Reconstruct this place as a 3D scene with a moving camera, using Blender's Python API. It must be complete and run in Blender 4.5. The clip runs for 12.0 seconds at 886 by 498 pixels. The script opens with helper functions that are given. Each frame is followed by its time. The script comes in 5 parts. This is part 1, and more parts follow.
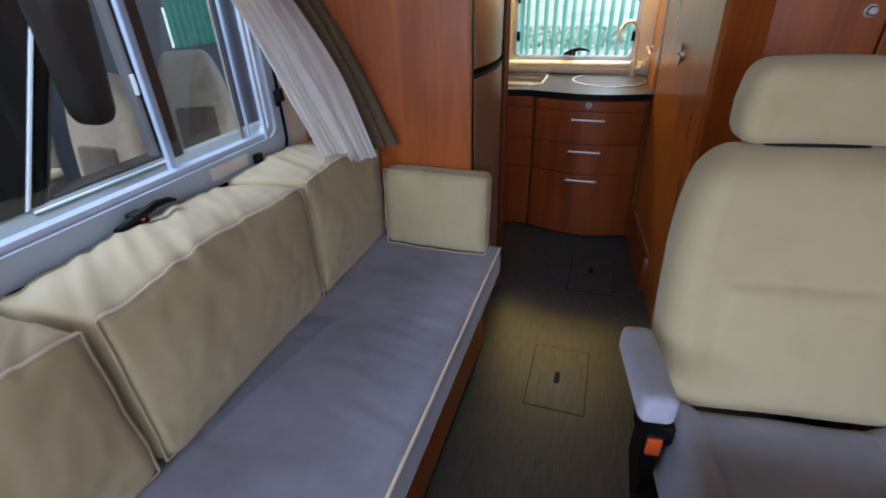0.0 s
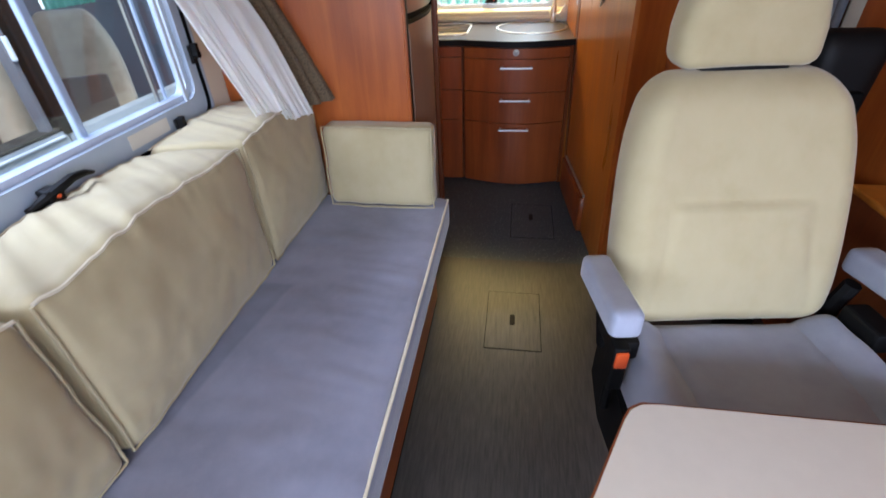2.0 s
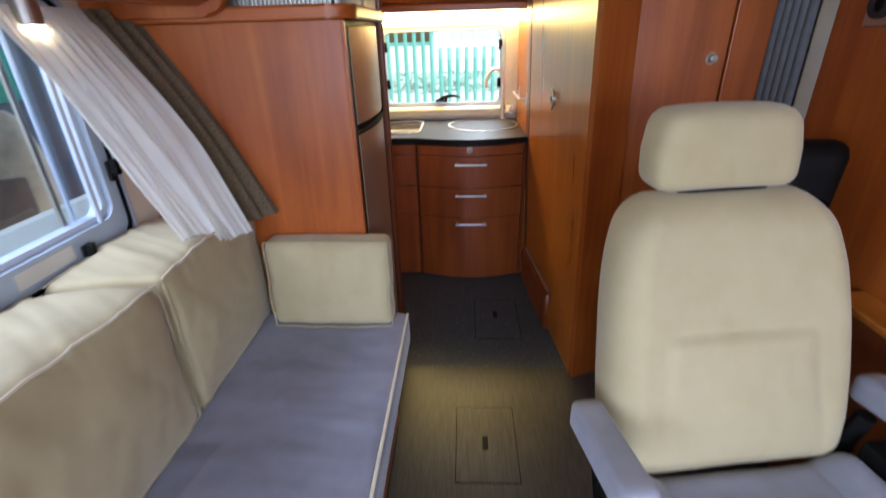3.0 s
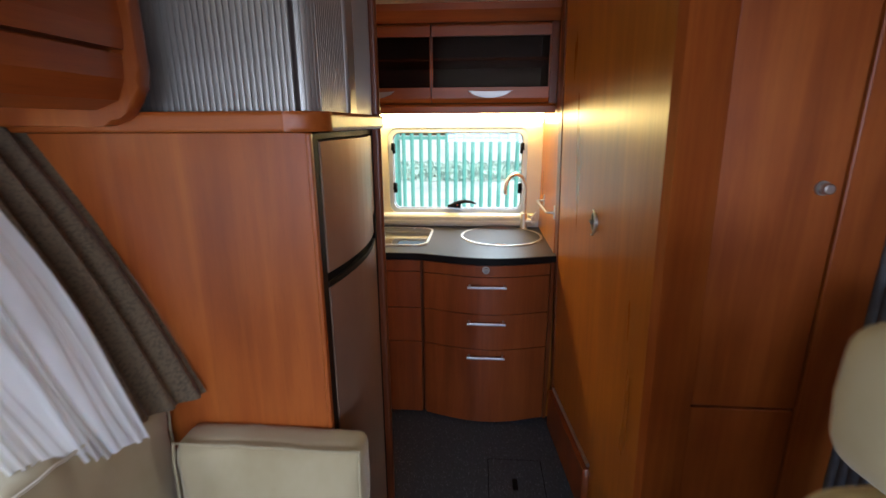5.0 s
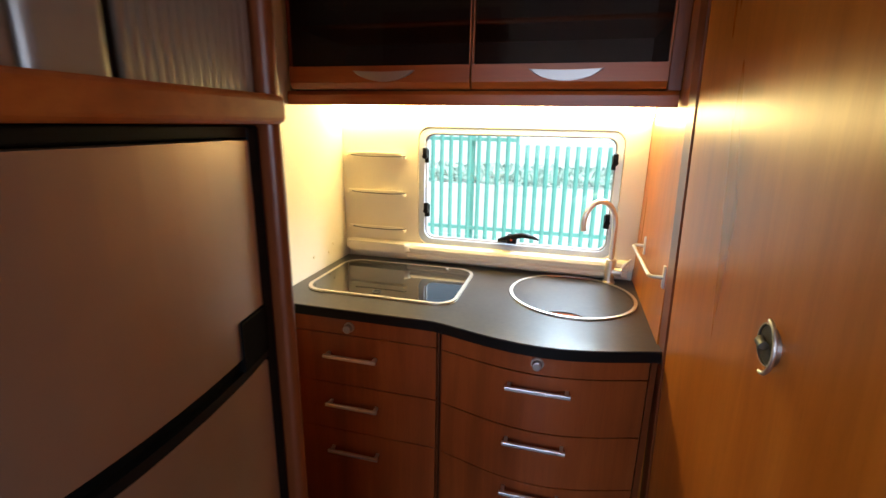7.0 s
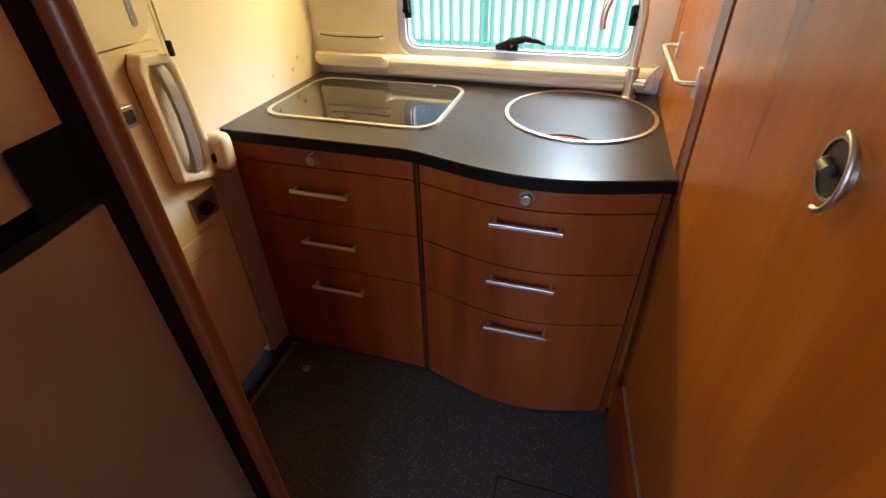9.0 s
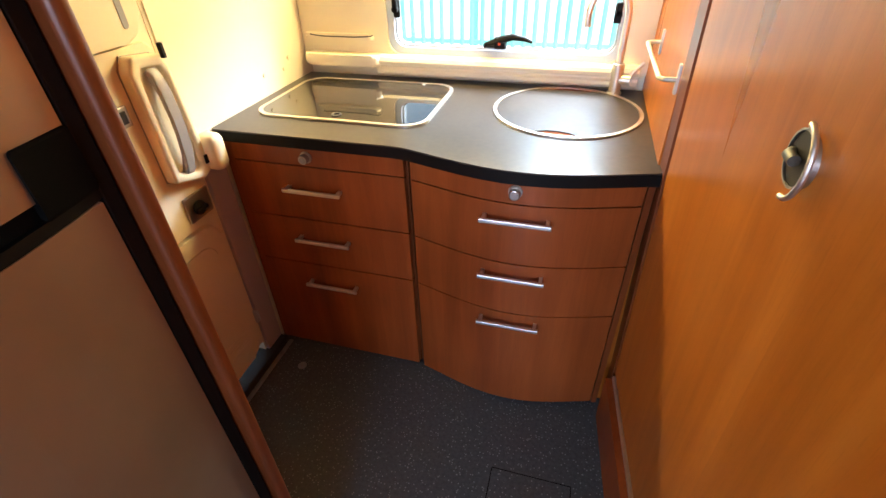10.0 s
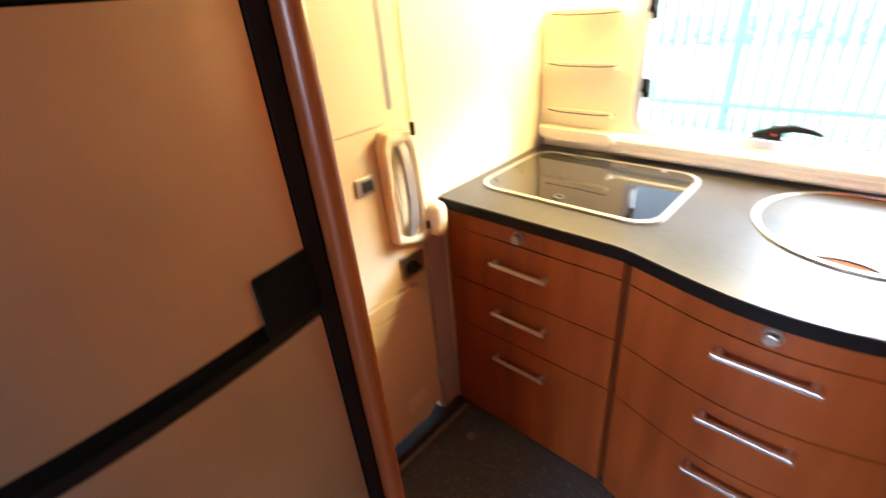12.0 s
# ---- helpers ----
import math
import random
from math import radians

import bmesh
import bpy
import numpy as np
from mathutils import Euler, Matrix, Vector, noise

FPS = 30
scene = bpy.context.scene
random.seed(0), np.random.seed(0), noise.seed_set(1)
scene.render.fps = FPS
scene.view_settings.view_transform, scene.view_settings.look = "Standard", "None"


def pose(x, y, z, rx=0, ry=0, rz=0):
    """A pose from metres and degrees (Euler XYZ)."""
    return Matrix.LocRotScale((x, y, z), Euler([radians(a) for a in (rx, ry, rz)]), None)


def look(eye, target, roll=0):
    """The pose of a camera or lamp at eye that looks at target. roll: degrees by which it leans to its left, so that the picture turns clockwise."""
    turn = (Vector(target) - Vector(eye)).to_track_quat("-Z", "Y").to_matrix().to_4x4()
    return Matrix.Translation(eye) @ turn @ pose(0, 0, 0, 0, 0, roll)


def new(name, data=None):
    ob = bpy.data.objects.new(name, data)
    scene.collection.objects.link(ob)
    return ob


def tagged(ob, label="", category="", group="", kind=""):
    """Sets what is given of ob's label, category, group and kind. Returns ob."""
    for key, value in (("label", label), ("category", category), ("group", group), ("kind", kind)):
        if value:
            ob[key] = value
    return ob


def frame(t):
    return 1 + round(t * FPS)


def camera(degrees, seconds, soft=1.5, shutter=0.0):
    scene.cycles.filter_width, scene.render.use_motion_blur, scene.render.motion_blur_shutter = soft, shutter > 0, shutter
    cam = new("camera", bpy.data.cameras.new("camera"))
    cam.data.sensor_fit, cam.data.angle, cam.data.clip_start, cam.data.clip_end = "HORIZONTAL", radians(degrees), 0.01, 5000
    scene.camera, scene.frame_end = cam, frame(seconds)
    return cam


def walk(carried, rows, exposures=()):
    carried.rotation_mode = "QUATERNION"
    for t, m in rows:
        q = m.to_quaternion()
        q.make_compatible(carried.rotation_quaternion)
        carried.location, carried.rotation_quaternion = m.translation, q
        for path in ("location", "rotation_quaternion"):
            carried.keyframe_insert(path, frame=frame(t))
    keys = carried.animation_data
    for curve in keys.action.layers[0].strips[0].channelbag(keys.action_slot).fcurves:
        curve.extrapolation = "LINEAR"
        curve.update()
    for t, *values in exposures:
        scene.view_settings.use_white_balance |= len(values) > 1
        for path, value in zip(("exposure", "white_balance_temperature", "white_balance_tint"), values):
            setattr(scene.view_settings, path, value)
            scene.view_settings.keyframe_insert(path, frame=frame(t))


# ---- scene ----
cam = camera(87.7, 12.0, shutter=0.5)
PATH = [
    (0, (0.713, 0.347, 1.447), (0.135, 1.985, 0.457), -2.0),
    (0.5, (0.696, 0.308, 1.435), (0.052, 1.884, 0.386), -3.3),
    (1, (0.683, 0.298, 1.423), (0.079, 1.851, 0.316), -3.0),
    (1.5, (0.647, 0.298, 1.405), (0.268, 1.858, 0.212), -1.5),
    (2, (0.64, 0.316, 1.408), (0.365, 1.945, 0.281), -2.5),
    (2.5, (0.624, 0.382, 1.428), (0.411, 2.103, 0.431), -3.1),
    (3, (0.607, 0.53, 1.451), (0.509, 2.335, 0.597), -1.7),
    (3.5, (0.592, 0.648, 1.494), (0.534, 2.544, 0.861), -0.8),
    (3.7, (0.596, 0.679, 1.513), (0.563, 2.596, 0.943), -1.0),
    (5.3, (0.588, 1.203, 1.502), (0.428, 3.129, 0.985), -0.2),
    (5.5, (0.571, 1.306, 1.503), (0.438, 3.236, 0.995), 0.1),
    (6, (0.572, 1.529, 1.497), (0.398, 3.459, 1.003), 0.2),
    (6.5, (0.646, 1.745, 1.506), (0.173, 3.631, 1.039), 1.4),
    (6.7, (0.663, 1.817, 1.501), (0.162, 3.69, 1.01), 1.1),
    (8.3, (0.685, 2.153, 1.446), (0.272, 3.888, 0.541), 0.4),
    (8.5, (0.703, 2.155, 1.406), (0.252, 3.767, 0.312), -0.7),
    (9, (0.731, 2.139, 1.395), (0.243, 3.681, 0.218), -1.3),
    (9.5, (0.737, 2.131, 1.399), (0.246, 3.669, 0.219), -1.0),
    (10, (0.746, 2.119, 1.402), (0.282, 3.664, 0.219), -1.7),
    (10.5, (0.754, 2.108, 1.409), (0.29, 3.658, 0.233), -1.7),
    (11, (0.759, 2.095, 1.424), (0.229, 3.655, 0.29), -1.6),
    (11.5, (0.739, 2.119, 1.445), (-0.091, 3.594, 0.38), -2.0),
    (12, (0.663, 2.236, 1.459), (-0.565, 3.476, 0.482), -5.4),
]
EXPOSURES = [(0, 0.05), (0.5, 0.22), (1, 0.52), (1.5, 0.72), (2.5, 0.83), (3.0, 0.68), (3.5, 0.58), (5.3, 0.38), (6.0, 0.52), (6.7, 0.7), (8.3, 0.0), (8.6, 0.2), (9.0, 0.68), (9.5, 1.25), (10.5, 1.8), (11.0, 2.0), (11.5, 2.1), (12.0, 2.0)]
walk(cam, [(t, look(eye, target, roll)) for t, eye, target, roll in PATH], EXPOSURES)


# ---- world, sun, large lights ----
def srgb(h):
    c = [int(h[i:i + 2], 16) / 255 for i in (0, 2, 4)]
    return tuple(v / 12.92 if v <= 0.04045 else ((v + 0.055) / 1.055) ** 2.4 for v in c)


world = bpy.data.worlds.new("overcast_sky")
scene.world = world
world.use_nodes = True
wn = world.node_tree
sky = wn.nodes.new("ShaderNodeTexSky")
sky.sky_type, sky.sun_disc = "NISHITA", False
sky.sun_elevation, sky.sun_rotation = radians(61), radians(140)
sky.air_density, sky.dust_density = 1.6, 3.0
wn.nodes["Background"].inputs["Strength"].default_value = 0.15
wn.links.new(sky.outputs["Color"], wn.nodes["Background"].inputs["Color"])
sun_data = bpy.data.lights.new("sun", "SUN")
sun_data.energy, sun_data.angle, sun_data.color = 5.0, radians(25), (1.0, 0.96, 0.9)
sun = new("sun", sun_data)
sun.matrix_world = look((5, -6, 14), (0, 0, 0))


def area(name, eye, target, sx, sy, watts, colour, spread=180):
    d = bpy.data.lights.new(name, "AREA")
    d.shape, d.size, d.size_y, d.energy, d.color, d.spread = "RECTANGLE", sx, sy, watts, colour, radians(spread)
    ob = new(name, d)
    ob.matrix_world = look(eye, target)
    return ob


DAY = (0.68, 0.83, 1.0)
CAB = (0.60, 0.71, 1.0)
WARM = (1.0, 0.78, 0.42)
area("windscreen_daylight", (0.75, -1.50, 1.50), (0.75, 1.6, -0.15), 1.7, 0.7, 15, CAB, 84)
area("cab_window_daylight", (1.70, -0.55, 1.30), (0.3, 0.2, 0.8), 0.8, 0.5, 9, CAB)
area("cab_window_daylight", (-0.40, -0.75, 1.30), (1.73, 1.5, 1.1), 0.8, 0.5, 8, CAB, 140)
area("side_window_daylight", (-0.95, 1.0, 2.05), (0.9, 1.1, 0.75), 1.6, 0.55, 31, CAB)
area("rear_window_daylight", (0.95, 4.6, 2.15), (0.0, 3.2, 0.65), 1.0, 0.7, 95, DAY)


# ---- materials ----
class Nodes:
    def __init__(self, name, rough=0.5, metal=0.0):
        self.m = bpy.data.materials.new(name)
        self.m.use_nodes = True
        self.t = self.m.node_tree
        self.b = self.t.nodes["Principled BSDF"]
        self.b.inputs["Roughness"].default_value = rough
        self.b.inputs["Metallic"].default_value = metal
        self.co = self.t.nodes.new("ShaderNodeTexCoord").outputs["Object"]

    def add(self, kind, **kw):
        n = self.t.nodes.new(kind)
        for k, v in kw.items():
            n.inputs[k.replace("_", " ")].default_value = v
        return n

    def link(self, a, b):
        self.t.links.new(a, b)

    def mapped(self, scale, rot=(0, 0, 0)):
        n = self.add("ShaderNodeMapping", Scale=scale, Rotation=rot)
        self.link(self.co, n.inputs["Vector"])
        return n.outputs["Vector"]

    def noise(self, scale, vec=None, detail=4.0, rough=0.55, dist=0.0):
        n = self.add("ShaderNodeTexNoise", Scale=scale, Detail=detail, Roughness=rough, Distortion=dist)
        self.link(vec if vec else self.co, n.inputs["Vector"])
        return n.outputs["Fac"]

    def ramp(self, fac, stops):
        n = self.t.nodes.new("ShaderNodeValToRGB")
        e = n.color_ramp.elements
        while len(e) < len(stops):
            e.new(0.5)
        for el, (p, c) in zip(e, stops):
            el.position, el.color = p, (*c, 1)
        self.link(fac, n.inputs["Fac"])
        return n.outputs["Color"]

    def mix(self, fac, a, b, mode="MIX"):
        n = self.t.nodes.new("ShaderNodeMix")
        n.data_type, n.blend_type = "RGBA", mode
        for sock, val in ((n.inputs[0], fac), (n.inputs[6], a), (n.inputs[7], b)):
            if hasattr(val, "is_linked"):
                self.link(val, sock)
            else:
                sock.default_value = val if isinstance(val, float) else (*val, 1)
        return n.outputs[2]

    def colour(self, c):
        if hasattr(c, "is_linked"):
            self.link(c, self.b.inputs["Base Color"])
        else:
            self.b.inputs["Base Color"].default_value = (*c, 1)
        return self

    def bump(self, fac, strength, distance=0.002):
        n = self.add("ShaderNodeBump", Strength=strength, Distance=distance)
        self.link(fac, n.inputs["Height"])
        self.link(n.outputs["Normal"], self.b.inputs["Normal"])
        return self

    def vary_rough(self, fac, lo, hi):
        n = self.add("ShaderNodeMapRange", To_Min=lo, To_Max=hi)
        self.link(fac, n.inputs["Value"])
        self.link(n.outputs["Result"], self.b.inputs["Roughness"])
        return self


def wood(name, axis, light, mid, dark, rough=0.36):
    """Satin cherry laminate: soft cloudy figure, long streaks and short dark pores along one axis."""
    w = Nodes(name, rough)

    def along(a, b):
        return w.mapped({"x": (a, b, b), "y": (b, a, b), "z": (b, b, a)}[axis])
    streak = w.noise(1.0, along(1.8, 30), 6, 0.6, 0.5)
    figure = w.noise(1.0, along(1.0, 8.0), 3, 0.45, 0.3)
    cloud = w.noise(2.3, None, 3, 0.5)
    pore = w.noise(1.0, along(26, 420), 2, 0.5)
    base = w.ramp(streak, [(0.27, dark), (0.5, mid), (0.74, light)])
    base = w.mix(0.55, base, w.ramp(figure, [(0.3, dark), (0.52, mid), (0.72, light)]))
    base = w.mix(0.22, base, w.ramp(cloud, [(0.35, dark), (0.65, light)]))
    pores = w.ramp(pore, [(0.30, (0.55, 0.55, 0.55)), (0.42, (1.0, 1.0, 1.0))])
    base = w.mix(0.22, base, pores, "MULTIPLY")
    return w.colour(base).bump(pore, 0.08, 0.0005).vary_rough(figure, rough - 0.06, rough + 0.07).m


W_L, W_M, W_D = srgb("c4702e"), srgb("a3501d"), srgb("783410")
wood_z = wood("cherry_upright_grain", "z", W_L, W_M, W_D)
wood_x = wood("cherry_level_grain", "x", W_L, W_M, W_D)
wood_y = wood("cherry_lengthwise_grain", "y", W_L, W_M, W_D)
wood_front = wood("drawer_front_cherry", "z", srgb("a85a2a"), srgb("88431b"), srgb("652d12"))
wood_door = wood("bathroom_door_cherry", "z", srgb("cc8034"), srgb("b06622"), srgb("8c4c17"), 0.29)
wood_edge = wood("dark_cherry_edging", "z", srgb("8a4a26"), srgb("743a1c"), srgb("5c2b14"), 0.32)


def plain(name, c, rough=0.5, metal=0.0, mottle=0.06, scale=9.0, bump=0.03, fine=420.0):
    n = Nodes(name, rough, metal)
    f = n.noise(scale, None, 5)
    lo, hi = [v * (1 - mottle) for v in c], [min(1, v * (1 + mottle)) for v in c]
    n.colour(n.ramp(f, [(0.3, lo), (0.7, hi)])).vary_rough(f, rough * 0.88, min(1, rough * 1.12))
    return n.bump(n.noise(fine, None, 2), bump, 0.0008).m


def fabric(name, c, worn, scale=6.0, weave=900.0, rough=0.92, sheen=0.35):
    n = Nodes(name, rough)
    patches = n.noise(scale, None, 5, 0.6)
    nap = n.noise(scale * 5, n.mapped((1, 1, 0.5)), 4, 0.65)
    cl = n.ramp(patches, [(0.25, worn), (0.55, c)])
    cl = n.mix(0.25, cl, n.ramp(nap, [(0.3, worn), (0.7, c)]))
    n.colour(cl)
    n.b.inputs["Sheen Weight"].default_value = sheen
    n.b.inputs["Sheen Roughness"].default_value = 0.4
    h = n.noise(weave, None, 2)
    wide = n.noise(14, None, 3, 0.5, 0.5)
    mixed = n.mix(0.6, h, wide)
    return n.bump(mixed, 0.34, 0.004).m


cream_cloth = fabric("cream_velour", srgb("b8aa85"), srgb("ab9b73"), 5.0)
grey_cloth = fabric("grey_lilac_velour", srgb("8a8a98"), srgb("72717d"), 4.5)


def slant_patch(mat):
    """Darker patch multiplied into the velour's colour, with a slanting border."""
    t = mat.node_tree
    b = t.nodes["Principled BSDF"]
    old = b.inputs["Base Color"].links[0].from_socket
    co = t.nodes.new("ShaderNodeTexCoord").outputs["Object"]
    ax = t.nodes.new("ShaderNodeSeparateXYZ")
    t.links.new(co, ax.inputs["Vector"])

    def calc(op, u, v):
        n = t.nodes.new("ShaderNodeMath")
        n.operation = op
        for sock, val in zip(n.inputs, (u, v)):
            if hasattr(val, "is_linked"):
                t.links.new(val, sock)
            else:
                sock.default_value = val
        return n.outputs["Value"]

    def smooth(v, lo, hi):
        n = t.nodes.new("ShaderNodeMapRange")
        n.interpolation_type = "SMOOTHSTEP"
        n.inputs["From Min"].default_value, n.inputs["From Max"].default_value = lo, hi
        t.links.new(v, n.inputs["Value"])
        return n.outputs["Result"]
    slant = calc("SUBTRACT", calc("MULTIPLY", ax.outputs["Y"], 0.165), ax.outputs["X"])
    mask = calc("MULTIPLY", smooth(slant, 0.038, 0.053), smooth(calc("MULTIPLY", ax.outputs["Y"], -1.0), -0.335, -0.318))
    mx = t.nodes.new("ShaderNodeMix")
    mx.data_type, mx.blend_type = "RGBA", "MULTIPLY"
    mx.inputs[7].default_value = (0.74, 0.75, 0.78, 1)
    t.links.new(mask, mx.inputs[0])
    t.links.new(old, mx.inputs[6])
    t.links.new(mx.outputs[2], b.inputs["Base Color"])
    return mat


slant_patch(grey_cloth)
arm_cloth = fabric("pale_grey_velour", srgb("999ca8"), srgb("858793"), 6.0)
piping_cloth = fabric("cream_piping", srgb("ddd3b8"), srgb("c9bea0"), 20.0)
seam_cloth = fabric("cream_seam", srgb("b3a682"), srgb("a39472"), 20.0)
brown_cloth = fabric("speckled_brown_curtain", srgb("705f47"), srgb("2b2318"), 150.0)
black_plastic = plain("black_plastic", (0.004, 0.0038, 0.0038), 0.55)
black_plastic.node_tree.nodes["Principled BSDF"].inputs["Specular IOR Level"].default_value = 0.2
dark_grey_plastic = plain("dark_grey_plastic", (0.02, 0.019, 0.019), 0.55)
cream_plastic = plain("cream_moulded_plastic", srgb("e9dfc6"), 0.42, 0, 0.03, 5, 0.02)
cream_wall = plain("cream_wall_board", srgb("ebe3d0"), 0.5, 0, 0.03, 3, 0.05, 250)
lilac_wall = plain("pale_lilac_wall_trim", srgb("b9aebb"), 0.5, 0, 0.03)
white_board = plain("white_ceiling_board", srgb("e6dcc8"), 0.6, 0, 0.02)
steel = plain("brushed_steel", (0.74, 0.73, 0.71), 0.42, 1.0, 0.06, 60, 0.02)
satin_nickel = plain("satin_nickel", (0.45, 0.42, 0.38), 0.40, 1.0, 0.05)
champagne = plain("champagne_tap_metal", (0.80, 0.74, 0.64), 0.34, 1.0, 0.04)
grey_plastic = plain("mid_grey_plastic", (0.30, 0.29, 0.28), 0.45)
handle_grey = plain("light_grey_handle_plastic", srgb("96969c"), 0.4)
white_metal = plain("white_grey_window_frame", srgb("c2ccda"), 0.35, 0, 0.03)
blue_grey = plain("blue_grey_window_frame", srgb("a9b7c8"), 0.4, 0, 0.06)
black_rubber = plain("black_rubber_seal", (0.005, 0.005, 0.005), 0.7)
black_rubber.node_tree.nodes["Principled BSDF"].inputs["Specular IOR Level"].default_value = 0.04
orange_plastic = plain("orange_button", (0.75, 0.10, 0.02), 0.4)
table_top_mat = plain("pale_beige_laminate", srgb("cbbfae"), 0.45, 0, 0.02, 30, 0.03, 600)
threshold_metal = plain("scuffed_aluminium", (0.5, 0.5, 0.5), 0.45, 0.9, 0.15, 40)
paper = plain("pale_sticker", srgb("d8d4cc"), 0.6)
cabinet_inside = plain("dark_cabinet_inside", (0.17, 0.12, 0.10), 0.6)

n = Nodes("bronze_grey_fridge_front", 0.38, 0.65)
f = n.noise(3, None, 4)
n.colour(n.ramp(f, [(0.3, srgb("a28b77")), (0.7, srgb("b39d89"))])).bump(n.noise(700, None, 2), 0.03, 0.0006)
fridge_mat = n.m

n = Nodes("dark_slate_laminate", 0.32)
f = n.noise(7, None, 6, 0.6, 0.4)
g = n.noise(60, None, 4)
n.colour(n.mix(0.3, n.ramp(f, [(0.3, srgb("2b2724")), (0.7, srgb("3e3834"))]), n.ramp(g, [(0.35, srgb("262220")), (0.7, srgb("48413a"))])))
n.bump(n.noise(300, None, 3), 0.012, 0.0004).vary_rough(f, 0.29, 0.35)
worktop_mat = n.m

n = Nodes("dark_hob_glass", 0.04)
n.colour((0.012, 0.010, 0.008))
n.b.inputs["Coat Weight"].default_value = 0.6
hob_mat = n.m

# speckled vinyl of the kitchen floor
n = Nodes("speckled_slate_vinyl", 0.55)
v = n.add("ShaderNodeTexVoronoi", Scale=95.0)
n.link(n.co, v.inputs["Vector"])
sp = n.ramp(v.outputs["Distance"], [(0.12, srgb("a9b5bd")), (0.24, srgb("3f494e"))])
n.colour(n.mix(0.4, sp, n.ramp(n.noise(90, None, 5, 0.7), [(0.35, srgb("303a3e")), (0.7, srgb("616e75"))])))
n.bump(v.outputs["Distance"], 0.15, 0.0008)
vinyl_mat = n.m

n = Nodes("streaked_charcoal_vinyl", 0.42)
st = n.noise(1.0, n.mapped((110, 9, 110)), 5, 0.7)
st2 = n.noise(3.0, None, 4)
n.colour(n.mix(0.3, n.ramp(st, [(0.3, srgb("2b2a2a")), (0.72, srgb("57544f"))]), n.ramp(st2, [(0.3, srgb("2f2d2b")), (0.7, srgb("4c4843"))])))
n.bump(st, 0.2, 0.0008).vary_rough(st, 0.26, 0.45)
streak_mat = n.m


def glass(name, tint, low=0.05, power=4.0):
    """Thin pane: passes light straight on, tinted, with a gloss that grows at grazing angles."""
    g = Nodes(name)
    tp = g.add("ShaderNodeBsdfTransparent", Color=(*tint, 1))
    gl = g.add("ShaderNodeBsdfGlossy", Roughness=0.01)
    lw = g.add("ShaderNodeLayerWeight", Blend=0.5)
    pw = g.t.nodes.new("ShaderNodeMath")
    pw.operation, pw.inputs[1].default_value = "POWER", power
    fr = g.add("ShaderNodeMapRange", To_Min=low, To_Max=0.85)
    g.link(lw.outputs["Facing"], pw.inputs[0]), g.link(pw.outputs["Value"], fr.inputs["Value"])
    mx = g.add("ShaderNodeMixShader")
    g.link(fr.outputs["Result"], mx.inputs["Fac"])
    g.link(tp.outputs["BSDF"], mx.inputs[1]), g.link(gl.outputs["BSDF"], mx.inputs[2])
    g.link(mx.outputs["Shader"], g.t.nodes["Material Output"].inputs["Surface"])
    return g.m


clear_glass = glass("clear_acrylic", (0.93, 0.96, 0.96), 0.07)
side_glass = glass("double_acrylic", (0.88, 0.93, 0.98), 0.05, 3.2)
smoked_glass = glass("smoked_brown_glass", (0.55, 0.46, 0.41), 0.02, 5.0)

# thin white net
n = Nodes("white_net", 0.9)
fold = n.noise(1.0, n.mapped((30, 30, 4)), 3, 0.5)
n.colour(n.ramp(fold, [(0.3, srgb("f2efe8")), (0.7, srgb("fdfcf8"))]))
n.b.inputs["Subsurface Weight"].default_value = 0.15
tr = n.add("ShaderNodeBsdfTranslucent", Color=(0.93, 0.91, 0.87, 1))
tp = n.add("ShaderNodeBsdfTransparent")
m1, m2 = n.add("ShaderNodeMixShader", Fac=0.45), n.add("ShaderNodeMixShader", Fac=0.20)
n.link(n.b.outputs["BSDF"], m1.inputs[1]), n.link(tr.outputs["BSDF"], m1.inputs[2])
n.link(m1.outputs["Shader"], m2.inputs[1]), n.link(tp.outputs["BSDF"], m2.inputs[2])
n.link(m2.outputs["Shader"], n.t.nodes["Material Output"].inputs["Surface"])
net_mat = n.m

# silver ribbed slats
silver_slat = plain("silver_grey_tambour", srgb("a19d95"), 0.32, 0.5, 0.05, 30)
grey_pleat = plain("grey_pleated_blind", srgb("63666a"), 0.9, 0, 0.12, 40)


def glow(name, c, strength):
    m = bpy.data.materials.new(name)
    m.use_nodes = True
    b = m.node_tree.nodes["Principled BSDF"]
    b.inputs["Base Color"].default_value = (0.9, 0.9, 0.85, 1)
    b.inputs["Emission Color"].default_value = (*c, 1)
    b.inputs["Emission Strength"].default_value = strength
    return m


strip_glow = glow("warm_light_diffuser", (1.0, 0.76, 0.30), 20.0)
bulb_glow = glow("warm_lamp_lens", (1.0, 0.86, 0.62), 14.0)
fence_green = plain("green_painted_steel", srgb("62a69e"), 0.5, 0, 0.1, 6)
tarmac = plain("wet_pale_yard_surface", srgb("b9c6c6"), 0.8, 0, 0.25, 0.6, 0.3, 60)
leaf_mat = plain("hedge_leaves", srgb("b3cdc6"), 0.7, 0, 0.4, 30, 0.3, 90)
van_grey = plain("grey_vehicle_paint", srgb("87919b"), 0.3, 0, 0.05)

# ---- mesh helpers ----
ORIGIN = {}


def thing(name, at, label, category, group="", turn=0.0):
    ob = new(name)
    ob.matrix_basis = pose(*at, 0, 0, turn)
    ob.empty_display_size = 0.05
    ORIGIN[ob.name] = ob.matrix_basis.copy()
    return tagged(ob, label, category, group)


